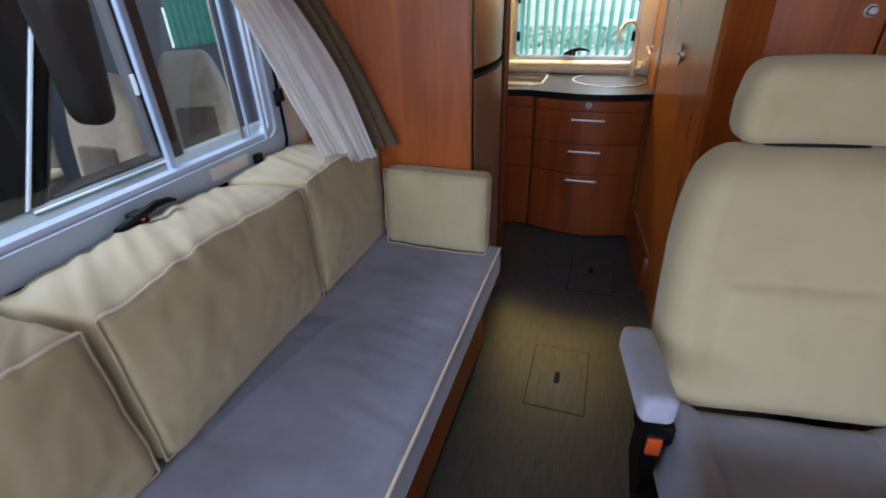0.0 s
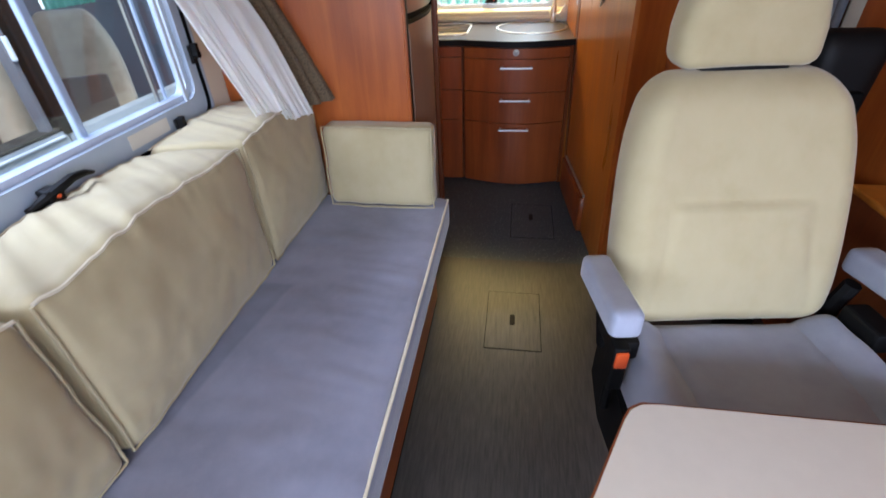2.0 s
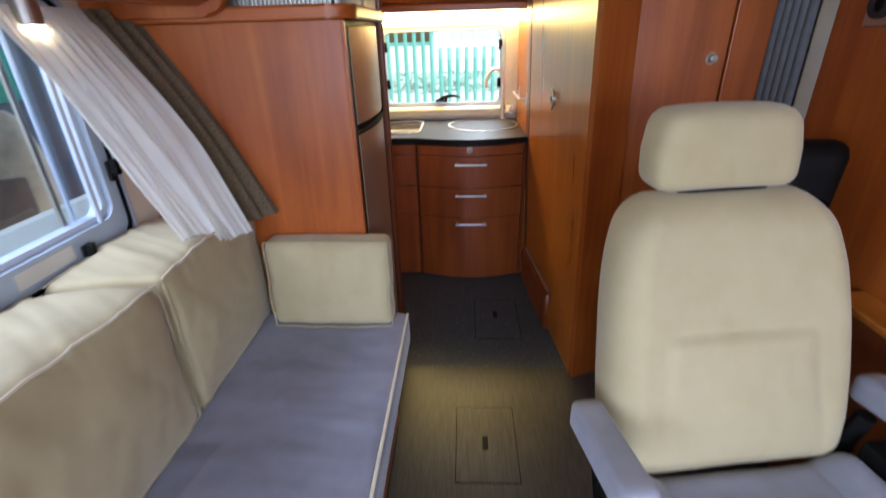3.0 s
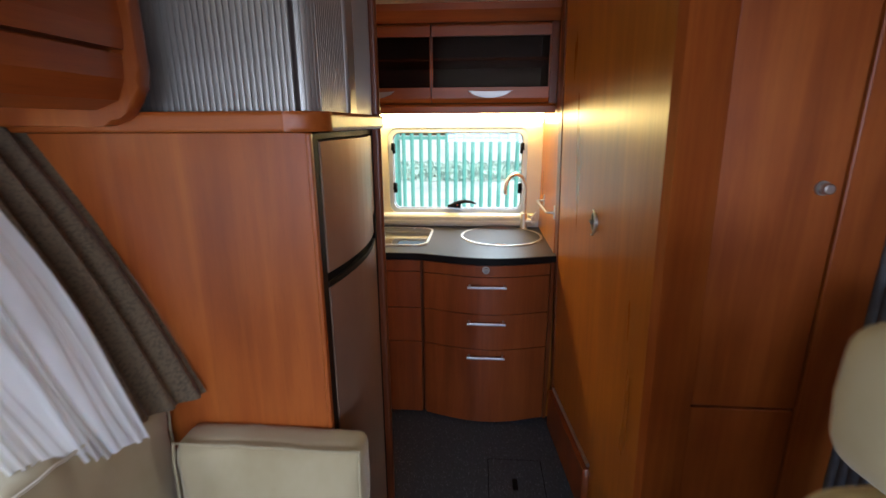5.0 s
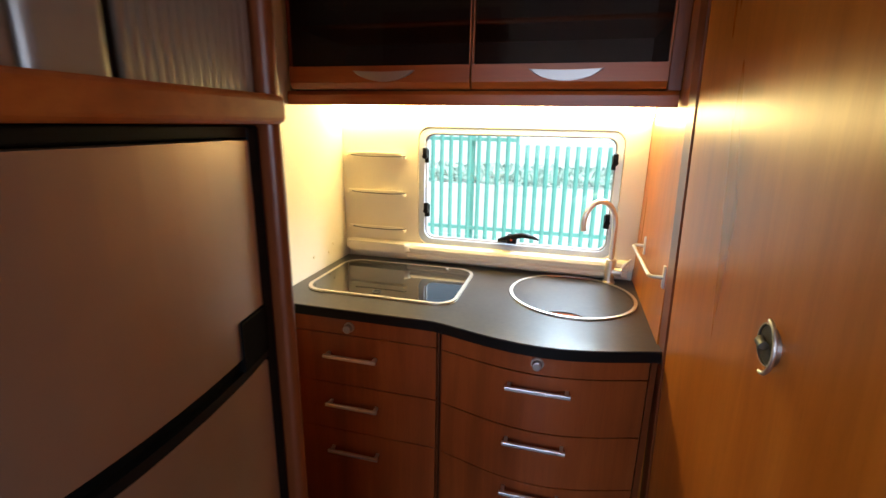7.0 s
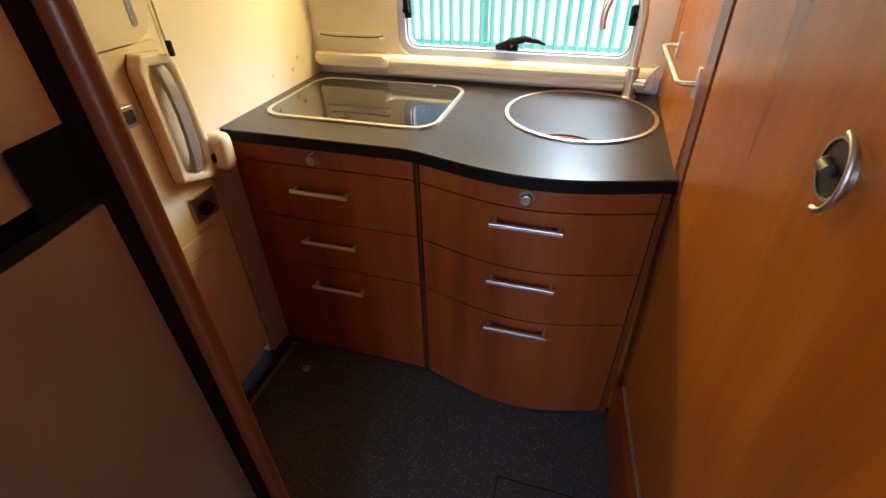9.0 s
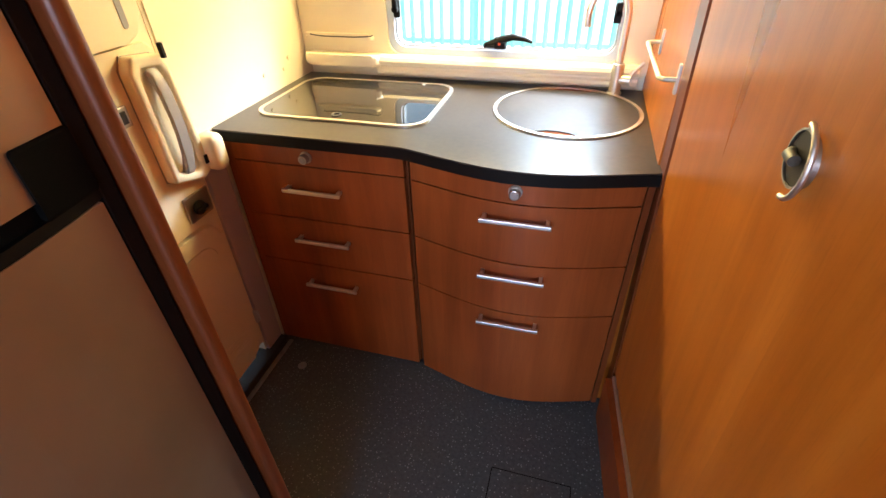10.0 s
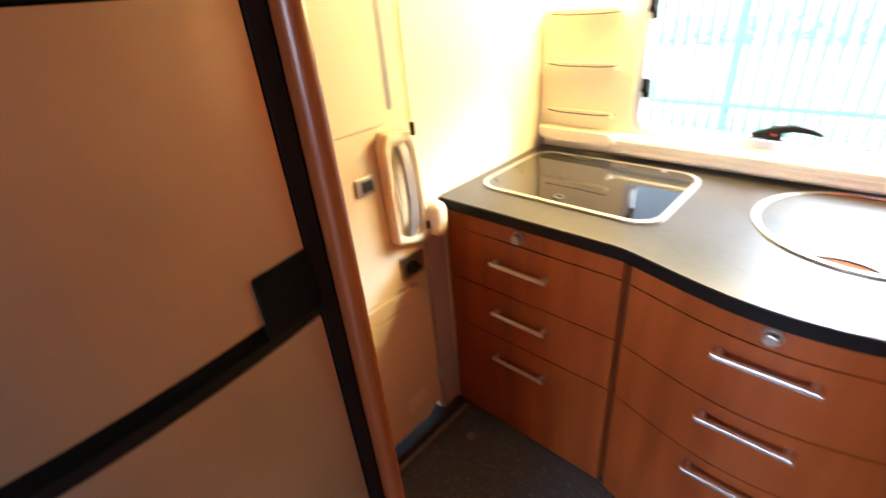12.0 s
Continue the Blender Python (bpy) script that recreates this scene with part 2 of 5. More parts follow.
def part(name, bm, mat, parent=None, label="", smooth=True, local=False):
    me = bpy.data.meshes.new(name)
    if parent is not None and not local:
        bm.transform(ORIGIN[parent.name].inverted())
    bmesh.ops.recalc_face_normals(bm, faces=bm.faces[:])
    bm.to_mesh(me)
    bm.free()
    me.materials.append(mat)
    if smooth:
        me.shade_smooth()
        me.set_sharp_from_angle(angle=radians(38))
        areas = sorted(f.area for f in me.polygons)
        limit = 10 * areas[len(areas) // 2]
        for f in me.polygons:
            if f.area > limit:
                f.use_smooth = False
    ob = new(name, me)
    if parent is not None:
        ob.parent = parent
        ORIGIN[ob.name] = ORIGIN[parent.name]
    else:
        ORIGIN[ob.name] = Matrix.Identity(4)
    return tagged(ob, label)


def setting(name, bm, mat, label, category, smooth=True):
    return tagged(part(name, bm, mat, None, "", smooth), label, category, kind="structure")


def join(*bms):
    out = bms[0]
    for b in bms[1:]:
        me = bpy.data.meshes.new("scratch")
        b.to_mesh(me)
        b.free()
        out.from_mesh(me)
        bpy.data.meshes.remove(me)
    return out


def box(x0, x1, y0, y1, z0, z1, bevel=0.0, seg=2):
    bm = bmesh.new()
    bmesh.ops.create_cube(bm, size=1.0)
    bm.transform(Matrix.Translation(((x0 + x1) / 2, (y0 + y1) / 2, (z0 + z1) / 2)) @ Matrix.Diagonal((x1 - x0, y1 - y0, z1 - z0, 1)))
    if bevel:
        bmesh.ops.bevel(bm, geom=bm.edges[:], offset=bevel, segments=seg, profile=0.5, affect="EDGES")
    return bm


def prism(poly, lo, hi, axis="z", bevel=0.0, seg=2):
    """A 2D outline drawn out along an axis; the outline lies in the other two axes, in order x, y, z."""
    bm = bmesh.new()

    def at(p, h):
        return {"z": (p[0], p[1], h), "y": (p[0], h, p[1]), "x": (h, p[0], p[1])}[axis]
    a = [bm.verts.new(at(p, lo)) for p in poly]
    b = [bm.verts.new(at(p, hi)) for p in poly]
    k = len(poly)
    for i in range(k):
        bm.faces.new((a[i], a[(i + 1) % k], b[(i + 1) % k], b[i]))
    bm.faces.new(a[::-1])
    bm.faces.new(b)
    if bevel:
        caps = [e for e in bm.edges if (e.verts[0] in a) == (e.verts[1] in a)]
        bmesh.ops.bevel(bm, geom=caps, offset=bevel, segments=seg, profile=0.5, affect="EDGES")
    return bm


def rrect(x0, x1, y0, y1, r, n=6):
    pts = []
    for cx, cy, a0 in ((x1 - r, y1 - r, 0), (x0 + r, y1 - r, 90), (x0 + r, y0 + r, 180), (x1 - r, y0 + r, 270)):
        for i in range(n + 1):
            a = radians(a0 + 90 * i / n)
            pts.append((cx + r * math.cos(a), cy + r * math.sin(a)))
    return pts


def ring(outer, inner, lo, hi, axis="z"):
    """A frame between two outlines with the same number of points."""
    bm = bmesh.new()

    def at(p, h):
        return {"z": (p[0], p[1], h), "y": (p[0], h, p[1]), "x": (h, p[0], p[1])}[axis]
    rows = [[bm.verts.new(at(p, h)) for p in o] for o, h in ((outer, lo), (outer, hi), (inner, hi), (inner, lo))]
    k = len(outer)
    for j in range(4):
        r0, r1 = rows[j], rows[(j + 1) % 4]
        for i in range(k):
            bm.faces.new((r0[i], r0[(i + 1) % k], r1[(i + 1) % k], r1[i]))
    return bm


def tube(points, r, seg=8, closed=False):
    bm = bmesh.new()
    pts = [Vector(p) for p in points]
    rings, k = [], len(pts)
    up = None
    for i, p in enumerate(pts):
        a = pts[(i - 1) % k] if (closed or i) else p
        b = pts[(i + 1) % k] if (closed or i < k - 1) else p
        d = (b - a).normalized()
        if up is None:
            up = d.orthogonal().normalized()
        up = (up - d * up.dot(d)).normalized()
        side = d.cross(up)
        rad = r[i] if isinstance(r, (list, tuple)) else r
        rings.append([bm.verts.new(p + rad * (math.cos(2 * math.pi * s / seg) * up + math.sin(2 * math.pi * s / seg) * side)) for s in range(seg)])
    for i in range(k if closed else k - 1):
        r0, r1 = rings[i], rings[(i + 1) % k]
        for s in range(seg):
            bm.faces.new((r0[s], r0[(s + 1) % seg], r1[(s + 1) % seg], r1[s]))
    if not closed:
        bm.faces.new(rings[0][::-1])
        bm.faces.new(rings[-1])
    return bm


def disc(c, r, h, axis="z", seg=28, bevel=0.0):
    pts = [(r * math.cos(2 * math.pi * i / seg), r * math.sin(2 * math.pi * i / seg)) for i in range(seg)]
    ax = {"z": (0, 1), "y": (0, 2), "x": (1, 2)}[axis]
    lo = c[{"x": 0, "y": 1, "z": 2}[axis]]
    return prism([(c[ax[0]] + p[0], c[ax[1]] + p[1]) for p in pts], lo, lo + h, axis, bevel)


def rbox(dx, dy, dz, r, n=(10, 4, 8), fn=None):
    """A rounded block of half sizes dx, dy, dz about the origin, evenly cut, bent by fn(vector) if given."""
    bm = bmesh.new()
    seen = {}
    half = (dx, dy, dz)

    def vert(p):
        key = tuple(round(c, 5) for c in p)
        if key not in seen:
            q = Vector(p)
            core = Vector([max(-(h - r), min(h - r, c)) for c, h in zip(q, half)])
            d = q - core
            if d.length > 1e-9:
                q = core + d.normalized() * r
            seen[key] = bm.verts.new(fn(q) if fn else q)
        return seen[key]
    for ax in range(3):
        u, w = [a for a in range(3) if a != ax]
        for side in (-1, 1):
            for i in range(n[u]):
                for j in range(n[w]):
                    quad = []
                    for a, b in ((i, j), (i + 1, j), (i + 1, j + 1), (i, j + 1)):
                        p = [0, 0, 0]
                        p[ax] = side * half[ax]
                        p[u] = half[u] * (2 * a / n[u] - 1)
                        p[w] = half[w] * (2 * b / n[w] - 1)
                        quad.append(vert(p))
                    if len(set(quad)) == 4:
                        bm.faces.new(quad)
    return bm


def sheet(fn, nu, nv, thick=0.003):
    """A curved sheet fn(u, v), given a small thickness."""
    bm = bmesh.new()
    g = [[bm.verts.new(fn(i / nu, j / nv)) for j in range(nv + 1)] for i in range(nu + 1)]
    for i in range(nu):
        for j in range(nv):
            bm.faces.new((g[i][j], g[i + 1][j], g[i + 1][j + 1], g[i][j + 1]))
    h = [[None] * (nv + 1) for _ in range(nu + 1)]
    for i in range(nu + 1):
        for j in range(nv + 1):
            a = g[min(i + 1, nu)][j].co - g[max(i - 1, 0)][j].co
            b = g[i][min(j + 1, nv)].co - g[i][max(j - 1, 0)].co
            h[i][j] = bm.verts.new(g[i][j].co + a.cross(b).normalized() * thick)
    for i in range(nu):
        for j in range(nv):
            bm.faces.new((h[i][j], h[i][j + 1], h[i + 1][j + 1], h[i + 1][j]))
    for i in range(nu):
        for j in (0, nv):
            bm.faces.new((g[i][j], g[i + 1][j], h[i + 1][j], h[i][j]))
    for j in range(nv):
        for i in (0, nu):
            bm.faces.new((g[i][j], g[i][j + 1], h[i][j + 1], h[i][j]))
    return bm

# ---- the shell of the motorhome ----
XL, XR, YF, YB, TOP = -0.42, 1.73, -1.60, 3.82, 2.03
PANEL_Y = 1.928          # plane of the tall fridge cabinet's end panel
WARD_Y = 2.30            # plane of the wardrobe front

setting("floor", box(XL - 0.05, XR + 0.05, YF - 0.05, 2.28, -0.05, 0.0), streak_mat, "streaked charcoal vinyl floor of the lounge", "floor", False)
setting("kitchen_floor", box(XL - 0.05, XR + 0.05, 2.28, YB + 0.05, -0.05, 0.0), vinyl_mat, "dark slate speckled vinyl floor of the kitchen", "floor", False)
setting("ceiling", box(XL - 0.05, XR + 0.05, YF - 0.05, YB + 0.05, TOP, TOP + 0.05), white_board, "plain cream ceiling board", "ceiling", False)

# window in the lounge's side wall
WY0, WY1, WZ0, WZ1 = 0.18, 1.80, 0.905, 1.56
setting("wall_left", join(box(XL - 0.05, XL, YF, -1.2, 0, TOP), box(XL - 0.05, XL, -0.3, WY0, 0, TOP), box(XL - 0.05, XL, -1.2, -0.3, 0, 1.0), box(XL - 0.05, XL, -1.2, -0.3, 1.6, TOP), box(XL - 0.05, XL, WY1, 2.52, 0, TOP), box(XL - 0.05, XL, WY0, WY1, 0, WZ0), box(XL - 0.05, XL, WY0, WY1, WZ1, TOP)), cream_wall, "cream wall board beside the sofa", "wall", False)
setting("wall_door_side", join(box(-0.34, -0.285, 2.52, 2.55, 0, TOP), box(-0.34, -0.285, 3.115, YB, 0, TOP), box(-0.34, -0.285, 2.55, 3.115, 1.93, TOP)), cream_wall, "cream wall board round the entrance door", "wall", False)
CX0, CX1, CZ0, CZ1 = 0.70 - 1.0, 0.70 + 1.0, 1.0, 1.85
setting("wall_front", join(box(XL, XR, YF - 0.05, YF, 0, CZ0), box(XL, XR, YF - 0.05, YF, CZ1, TOP), box(XL, CX0, YF - 0.05, YF, CZ0, CZ1), box(CX1, XR, YF - 0.05, YF, CZ0, CZ1)), dark_grey_plastic, "dark grey dashboard wall below the windscreen", "wall", False)
setting("wall_right", join(box(XR, XR + 0.05, YF, -1.0, 0, TOP), box(XR, XR + 0.05, -0.1, YB, 0, TOP), box(XR, XR + 0.05, -1.0, -0.1, 0, 1.0), box(XR, XR + 0.05, -1.0, -0.1, 1.6, TOP)), wood_z, "cherry-veneered side wall behind the swivel seat", "wall", False)

# rear wall with its window
RX0, RX1, RZ0, RZ1 = 0.065, 0.868, 0.985, 1.475
outer = rrect(-0.34, 0.98, 0.0, TOP, 0.001)
setting("wall_rear", ring(outer, rrect(RX0, RX1, RZ0, RZ1, 0.05), YB, YB + 0.05, "y"), cream_wall, "cream rear wall round the kitchen window", "wall", False)


def window_catch(y_axis, at, turn, parent, name="window_catch"):
    """Small black turning catch on its foot."""
    b = join(box(-0.012, 0.012, -0.012, 0.0, -0.028, 0.028, 0.003), box(-0.009, 0.009, -0.03, -0.01, -0.006, 0.034, 0.003), disc((0, -0.03, 0.0), 0.011, 0.02, "y", 14))
    b.transform(pose(*at, 0, 0, turn))
    return part(name, b, black_plastic, parent, "black window catch")


def lever(at, turn, parent):
    """Curved black locking lever with an orange button."""
    arm = tube([(-0.055, -0.012, -0.012), (-0.02, -0.022, 0.0), (0.01, -0.035, 0.012), (0.045, -0.042, 0.022), (0.085, -0.04, 0.016), (0.11, -0.036, 0.006)], [0.006, 0.011, 0.012, 0.011, 0.008, 0.004], 8)
    foot = join(box(-0.06, 0.02, -0.014, 0.0, -0.022, -0.008, 0.003), box(-0.02, 0.02, -0.035, 0.0, -0.02, 0.016, 0.005))
    arm.transform(pose(*at, 0, 0, turn))
    foot.transform(pose(*at, 0, 0, turn))
    a = part("lever", arm, black_plastic, parent, "black curved window lever")
    part("lever_foot", foot, black_plastic, parent)
    d = disc((0.0, -0.040, -0.002), 0.005, 0.008, "y", 12)
    d.transform(pose(*at, 0, 0, turn))
    part("button", d, orange_plastic, parent, "orange push button")
    return a


rear = thing("window_1", (0.465, YB, RZ0), "rear kitchen window with white frame, rounded corners and black catches", "window")
rear["kind"] = "structure"
part("window_frame", ring(rrect(RX0 - 0.002, RX1 + 0.002, RZ0 - 0.002, RZ1 + 0.002, 0.05), rrect(RX0 + 0.022, RX1 - 0.022, RZ0 + 0.022, RZ1 - 0.022, 0.04), YB - 0.026, YB + 0.03, "y"), white_metal, rear, "white inner window frame")
part("seal", ring(rrect(RX0 + 0.02, RX1 - 0.02, RZ0 + 0.02, RZ1 - 0.02, 0.04), rrect(RX0 + 0.027, RX1 - 0.027, RZ0 + 0.027, RZ1 - 0.027, 0.036), YB - 0.012, YB + 0.012, "y"), grey_plastic, rear, "grey rubber seal")
pane = part("pane", prism(rrect(RX0 + 0.024, RX1 - 0.024, RZ0 + 0.024, RZ1 - 0.024, 0.037), YB + 0.002, YB + 0.006, "y"), clear_glass, rear)
pane.visible_shadow = False
for x, z, a in ((RX0 + 0.032, 1.13, 0), (RX1 - 0.032, 1.13, 0), (RX0 + 0.026, 1.36, 0), (RX1 - 0.026, 1.36, 0)):
    window_catch("y", (x, YB - 0.012, z), a, rear)
lever((0.47, YB - 0.014, RZ0 + 0.052), 0, rear)

# moulded cream surround with little shelves beside the window, and the sill below it
surround = tagged(part("window_surround", ring(rrect(-0.283, 0.955, 0.94, 1.56, 0.02), rrect(RX0 - 0.004, RX1 + 0.004, RZ0 - 0.004, RZ1 + 0.004, 0.052), YB - 0.034, YB - 0.001, "y"), cream_plastic), "cream moulded plastic surround of the kitchen window", "window trim", kind="structure")
sill_profile = [(YB - 0.002, 0.915), (YB - 0.055, 0.915), (YB - 0.066, 0.925), (YB - 0.067, 0.937), (YB - 0.06, 0.944), (YB - 0.06, 0.95), (YB - 0.07, 0.955), (YB - 0.072, 0.966), (YB - 0.064, 0.978), (YB - 0.05, 0.984), (YB - 0.002, 0.984)]
part("window_sill", prism(sill_profile, 0.02, 0.93, "x", 0.004), cream_plastic, surround, "cream ribbed sill ledge")
for z in (1.042, 1.20, 1.36):
    part("shelf", join(prism(rrect(-0.258, 0.01, YB - 0.062, YB - 0.03, 0.012), z - 0.012, z, "z", 0.004), box(-0.25, 0.0, YB - 0.064, YB - 0.060, z, z + 0.012, 0.002)), cream_plastic, surround, "cream moulded spice shelf")
for z in (1.045, 1.20, 1.355):
    wire = [(-0.228, YB - 0.06, z + 0.004), (-0.226, YB - 0.074, z + 0.004), (-0.20, YB - 0.077, z + 0.002)] + [(-0.17 + 0.03 * i, YB - 0.078, z) for i in range(5)] + [(-0.01, YB - 0.077, z + 0.002), (0.012, YB - 0.074, z + 0.004), (0.014, YB - 0.06, z + 0.004)]
    part("retaining_wire", tube(wire, 0.0020, 6), dark_grey_plastic, surround, "thin dark retaining wire")
part("shelf_foot", prism(rrect(-0.265, 0.035, YB - 0.085, YB - 0.03, 0.02), 0.945, 0.985, "z", 0.012, 3), cream_plastic, surround)

# side window of the lounge
side = thing("window_2", (XL, 1.0, WZ0), "large lounge side window with blue-grey frame and black levers", "window")
side["kind"] = "structure"
part("window_frame", ring(rrect(WY0 - 0.022, WY1 + 0.014, WZ0 - 0.034, WZ1 + 0.012, 0.07), rrect(WY0 + 0.05, WY1 - 0.05, WZ0 + 0.085, WZ1 - 0.05, 0.045), XL - 0.035, XL + 0.008, "x"), blue_grey, side, "blue-grey window frame")
part("outer_lip", ring(rrect(WY0 - 0.024, WY1 + 0.016, WZ0 - 0.036, WZ1 + 0.014, 0.072), rrect(WY0 - 0.016, WY1 + 0.008, WZ0 - 0.028, WZ1 + 0.006, 0.066), XL + 0.002, XL + 0.012, "x"), white_metal, side, "pale outer lip")
part("seal", ring(rrect(WY0 + 0.004, WY1 - 0.004, WZ0 + 0.004, WZ1 - 0.004, 0.065), rrect(WY0 + 0.012, WY1 - 0.012, WZ0 + 0.012, WZ1 - 0.012, 0.06), XL + 0.004, XL + 0.016, "x"), black_rubber, side, "black rubber seal")
part("inner_frame", ring(rrect(WY0 + 0.048, WY1 - 0.048, WZ0 + 0.083, WZ1 - 0.048, 0.045), rrect(WY0 + 0.066, WY1 - 0.066, WZ0 + 0.101, WZ1 - 0.066, 0.035), XL - 0.045, XL - 0.010, "x"), white_metal, side, "bright inner window edge")
pane = part("pane", prism(rrect(WY0 + 0.055, WY1 - 0.055, WZ0 + 0.090, WZ1 - 0.055, 0.04), XL - 0.034, XL - 0.030, "x"), side_glass, side)
pane.visible_shadow = False
for y0, y1, x, mat, lab in ((1.622, 1.636, -0.050, satin_nickel, "grey inner pane edge"), (1.655, 1.663, -0.046, white_metal, "thin white pane edge"), (1.690, 1.704, -0.004, white_metal, "white blind guide")):
    part("guide", box(XL + x, XL + x + 0.010, y0, y1, WZ0 + 0.06, WZ1 - 0.05, 0.002), mat, side, lab)
part("mullion", box(XL - 0.058, XL - 0.040, 1.315, 1.338, WZ0, WZ1, 0.004), white_metal, side, "slim pale upright bar")
part("sticker", box(XL + 0.0085, XL + 0.0095, 1.40, 1.57, WZ0 + 0.032, WZ0 + 0.072), paper, side, "faded pale sticker")
window_catch("x", (XL + 0.012, 1.775, 1.115), 90, side)
window_catch("x", (XL + 0.012, 1.60, 0.935), 90, side)
lever((XL + 0.014, 1.11, 0.953), 90, side)

# ---- outside ----
tagged(part("ground", box(-90, 90, -90, 90, -0.75, -0.70), tarmac, None, "", False), "pale grey yard surface outside the windows", "ground", kind="structure")
fence = thing("fence", (0.5, 9.6, -0.7), "green steel palisade fence behind the vehicle", "fence")
pale_profile = [(-0.035, 0.0), (-0.02, -0.012), (0.0, -0.016), (0.02, -0.012), (0.035, 0.0), (0.0, -0.010)]


def pale_mesh():
    bm = prism(pale_profile, -0.62, 1.62, "z")
    tip = prism([(-0.035, 1.62), (0.035, 1.62), (0.02, 1.72), (0.006, 1.78), (-0.006, 1.78), (-0.02, 1.72)], -0.012, -0.006, "y")
    return join(bm, tip)


for z in (-0.25, 1.25):
    part("rail", box(-5.5, 6.5, 9.60, 9.645, z - 0.03, z + 0.03, 0.004), fence_green, fence)
first = None
for i in range(72):
    x = -5.2 + i * 0.158
    if first is None:
        bm = pale_mesh()
        bm.transform(Matrix.Translation((0.5, 9.6, 0)))
        first = part("pale", bm, fence_green, fence)
        first.location.x = x - 0.5
    else:
        o = new("pale", first.data)
        o.parent = fence
        o.location = (x - 0.5 + random.uniform(-0.006, 0.006), 0, random.uniform(-0.015, 0.015))
for x in (-3.6, -0.9, 1.85, 4.6):
    part("post", box(x - 0.04, x + 0.04, 9.65, 9.72, -0.7, 1.55, 0.004), fence_green, fence)


def hedge():
    rng = random.Random(5)
    verts, faces = [], []
    for _ in range(5200):
        c = Vector((rng.uniform(-9, 10), rng.uniform(19, 22), -0.7 + 0.55 * rng.random()))
        a = Euler((rng.uniform(0, 6), rng.uniform(0, 6), rng.uniform(0, 6))).to_matrix()
        s = rng.uniform(0.09, 0.2)
        k = len(verts)
        verts += [tuple(c + a @ Vector(p) * s) for p in ((-1, 0, 0), (0, -0.5, 0.1), (1, 0, 0), (0, 0.5, 0.1))]
        faces.append((k, k + 1, k + 2, k + 3))
    me = bpy.data.meshes.new("hedge")
    me.from_pydata(verts, [], faces)
    me.materials.append(leaf_mat)
    return tagged(new("hedge", me), "pale green hedge beyond the fence", "hedge", kind="stuff")


hedge()

# the vehicle parked alongside, its cab seen through its own windows
interior_cloth = fabric("neighbour_cream_cloth", srgb("b3a695"), srgb("8f8375"), 8.0)
interior_brown = fabric("neighbour_brown_cloth", srgb("6b5e58"), srgb("544a46"), 8.0)
interior_wall = plain("neighbour_grey_lining", srgb("606169"), 0.7, 0, 0.12, 3)
teal_sheet = fabric("teal_sheet_cloth", srgb("5fb3a0"), srgb("4a9584"), 12.0)
VX, VSILL, VROOF = -1.28, 0.765, 1.92
van = thing("parked_van", (-2.2, 2.2, -0.7), "grey motorhome with open cab windows parked close alongside", "van")
part("door_skin", prism([(VX + 0.03, -0.45), (VX + 0.05, 0.35), (VX + 0.03, 0.62), (VX, VSILL), (VX - 0.06, VSILL), (VX - 0.06, -0.45)], 0.95, 2.0, "y", 0.008, 2), van_grey, van, "pale grey painted cab door")
part("rear_body", prism([(VX + 0.03, -0.45), (VX + 0.05, 0.35), (VX + 0.03, 0.62), (VX, VSILL - 0.02), (VX - 0.06, VSILL - 0.02), (VX - 0.06, -0.45)], 2.012, 5.6, "y", 0.008, 2), van_grey, van, "pale grey body side")
# Pale strip stands for the bright line of light on the door's crease.
part("crease_highlight", box(VX + 0.001, VX + 0.014, 1.35, 1.98, 0.742, 0.752, 0.003), white_metal, van, "bright highlight along the waist crease")
part("bonnet", prism([(-0.6, -0.3), (-0.6, 0.28), (-0.35, 0.46), (0.93, 0.70), (0.93, -0.3)], -3.0, VX + 0.02, "x", 0.06, 3), van_grey, van, "pale grey bonnet")
part("roof", box(-3.15, VX + 0.02, 1.55, 5.6, VROOF, VROOF + 0.6, 0.05), van_grey, van, "pale grey raised roof")
part("far_side", join(box(-3.10, -3.05, 0.95, 2.75, -0.45, VSILL), box(-3.10, -3.05, 1.9, 2.75, VSILL, VROOF), box(-3.10, -3.05, 2.75, 5.55, -0.45, 1.03), box(-3.10, -3.05, 2.75, 5.55, 1.42, VROOF), box(-3.10, -3.05, 2.75, 3.86, 1.03, 1.42), box(-3.10, -3.05, 4.36, 5.55, 1.03, 1.42)), interior_wall, van, "grey far side lining", smooth=False)
part("rear_bulkhead", box(-3.04, VX - 0.07, 5.5, 5.55, -0.45, VROOF), interior_wall, van, smooth=False)
part("cab_floor", box(-3.04, VX - 0.07, 0.95, 5.49, -0.45, -0.15), dark_grey_plastic, van, smooth=False)


def raked(y, width, x0, x1):
    """Pillar that leans back as it rises."""
    return prism([(y, VSILL - 0.004), (y + 0.55, VROOF + 0.02), (y + 0.55 + width, VROOF + 0.02), (y + width, VSILL - 0.004)], x0, x1, "x", 0.01, 2)


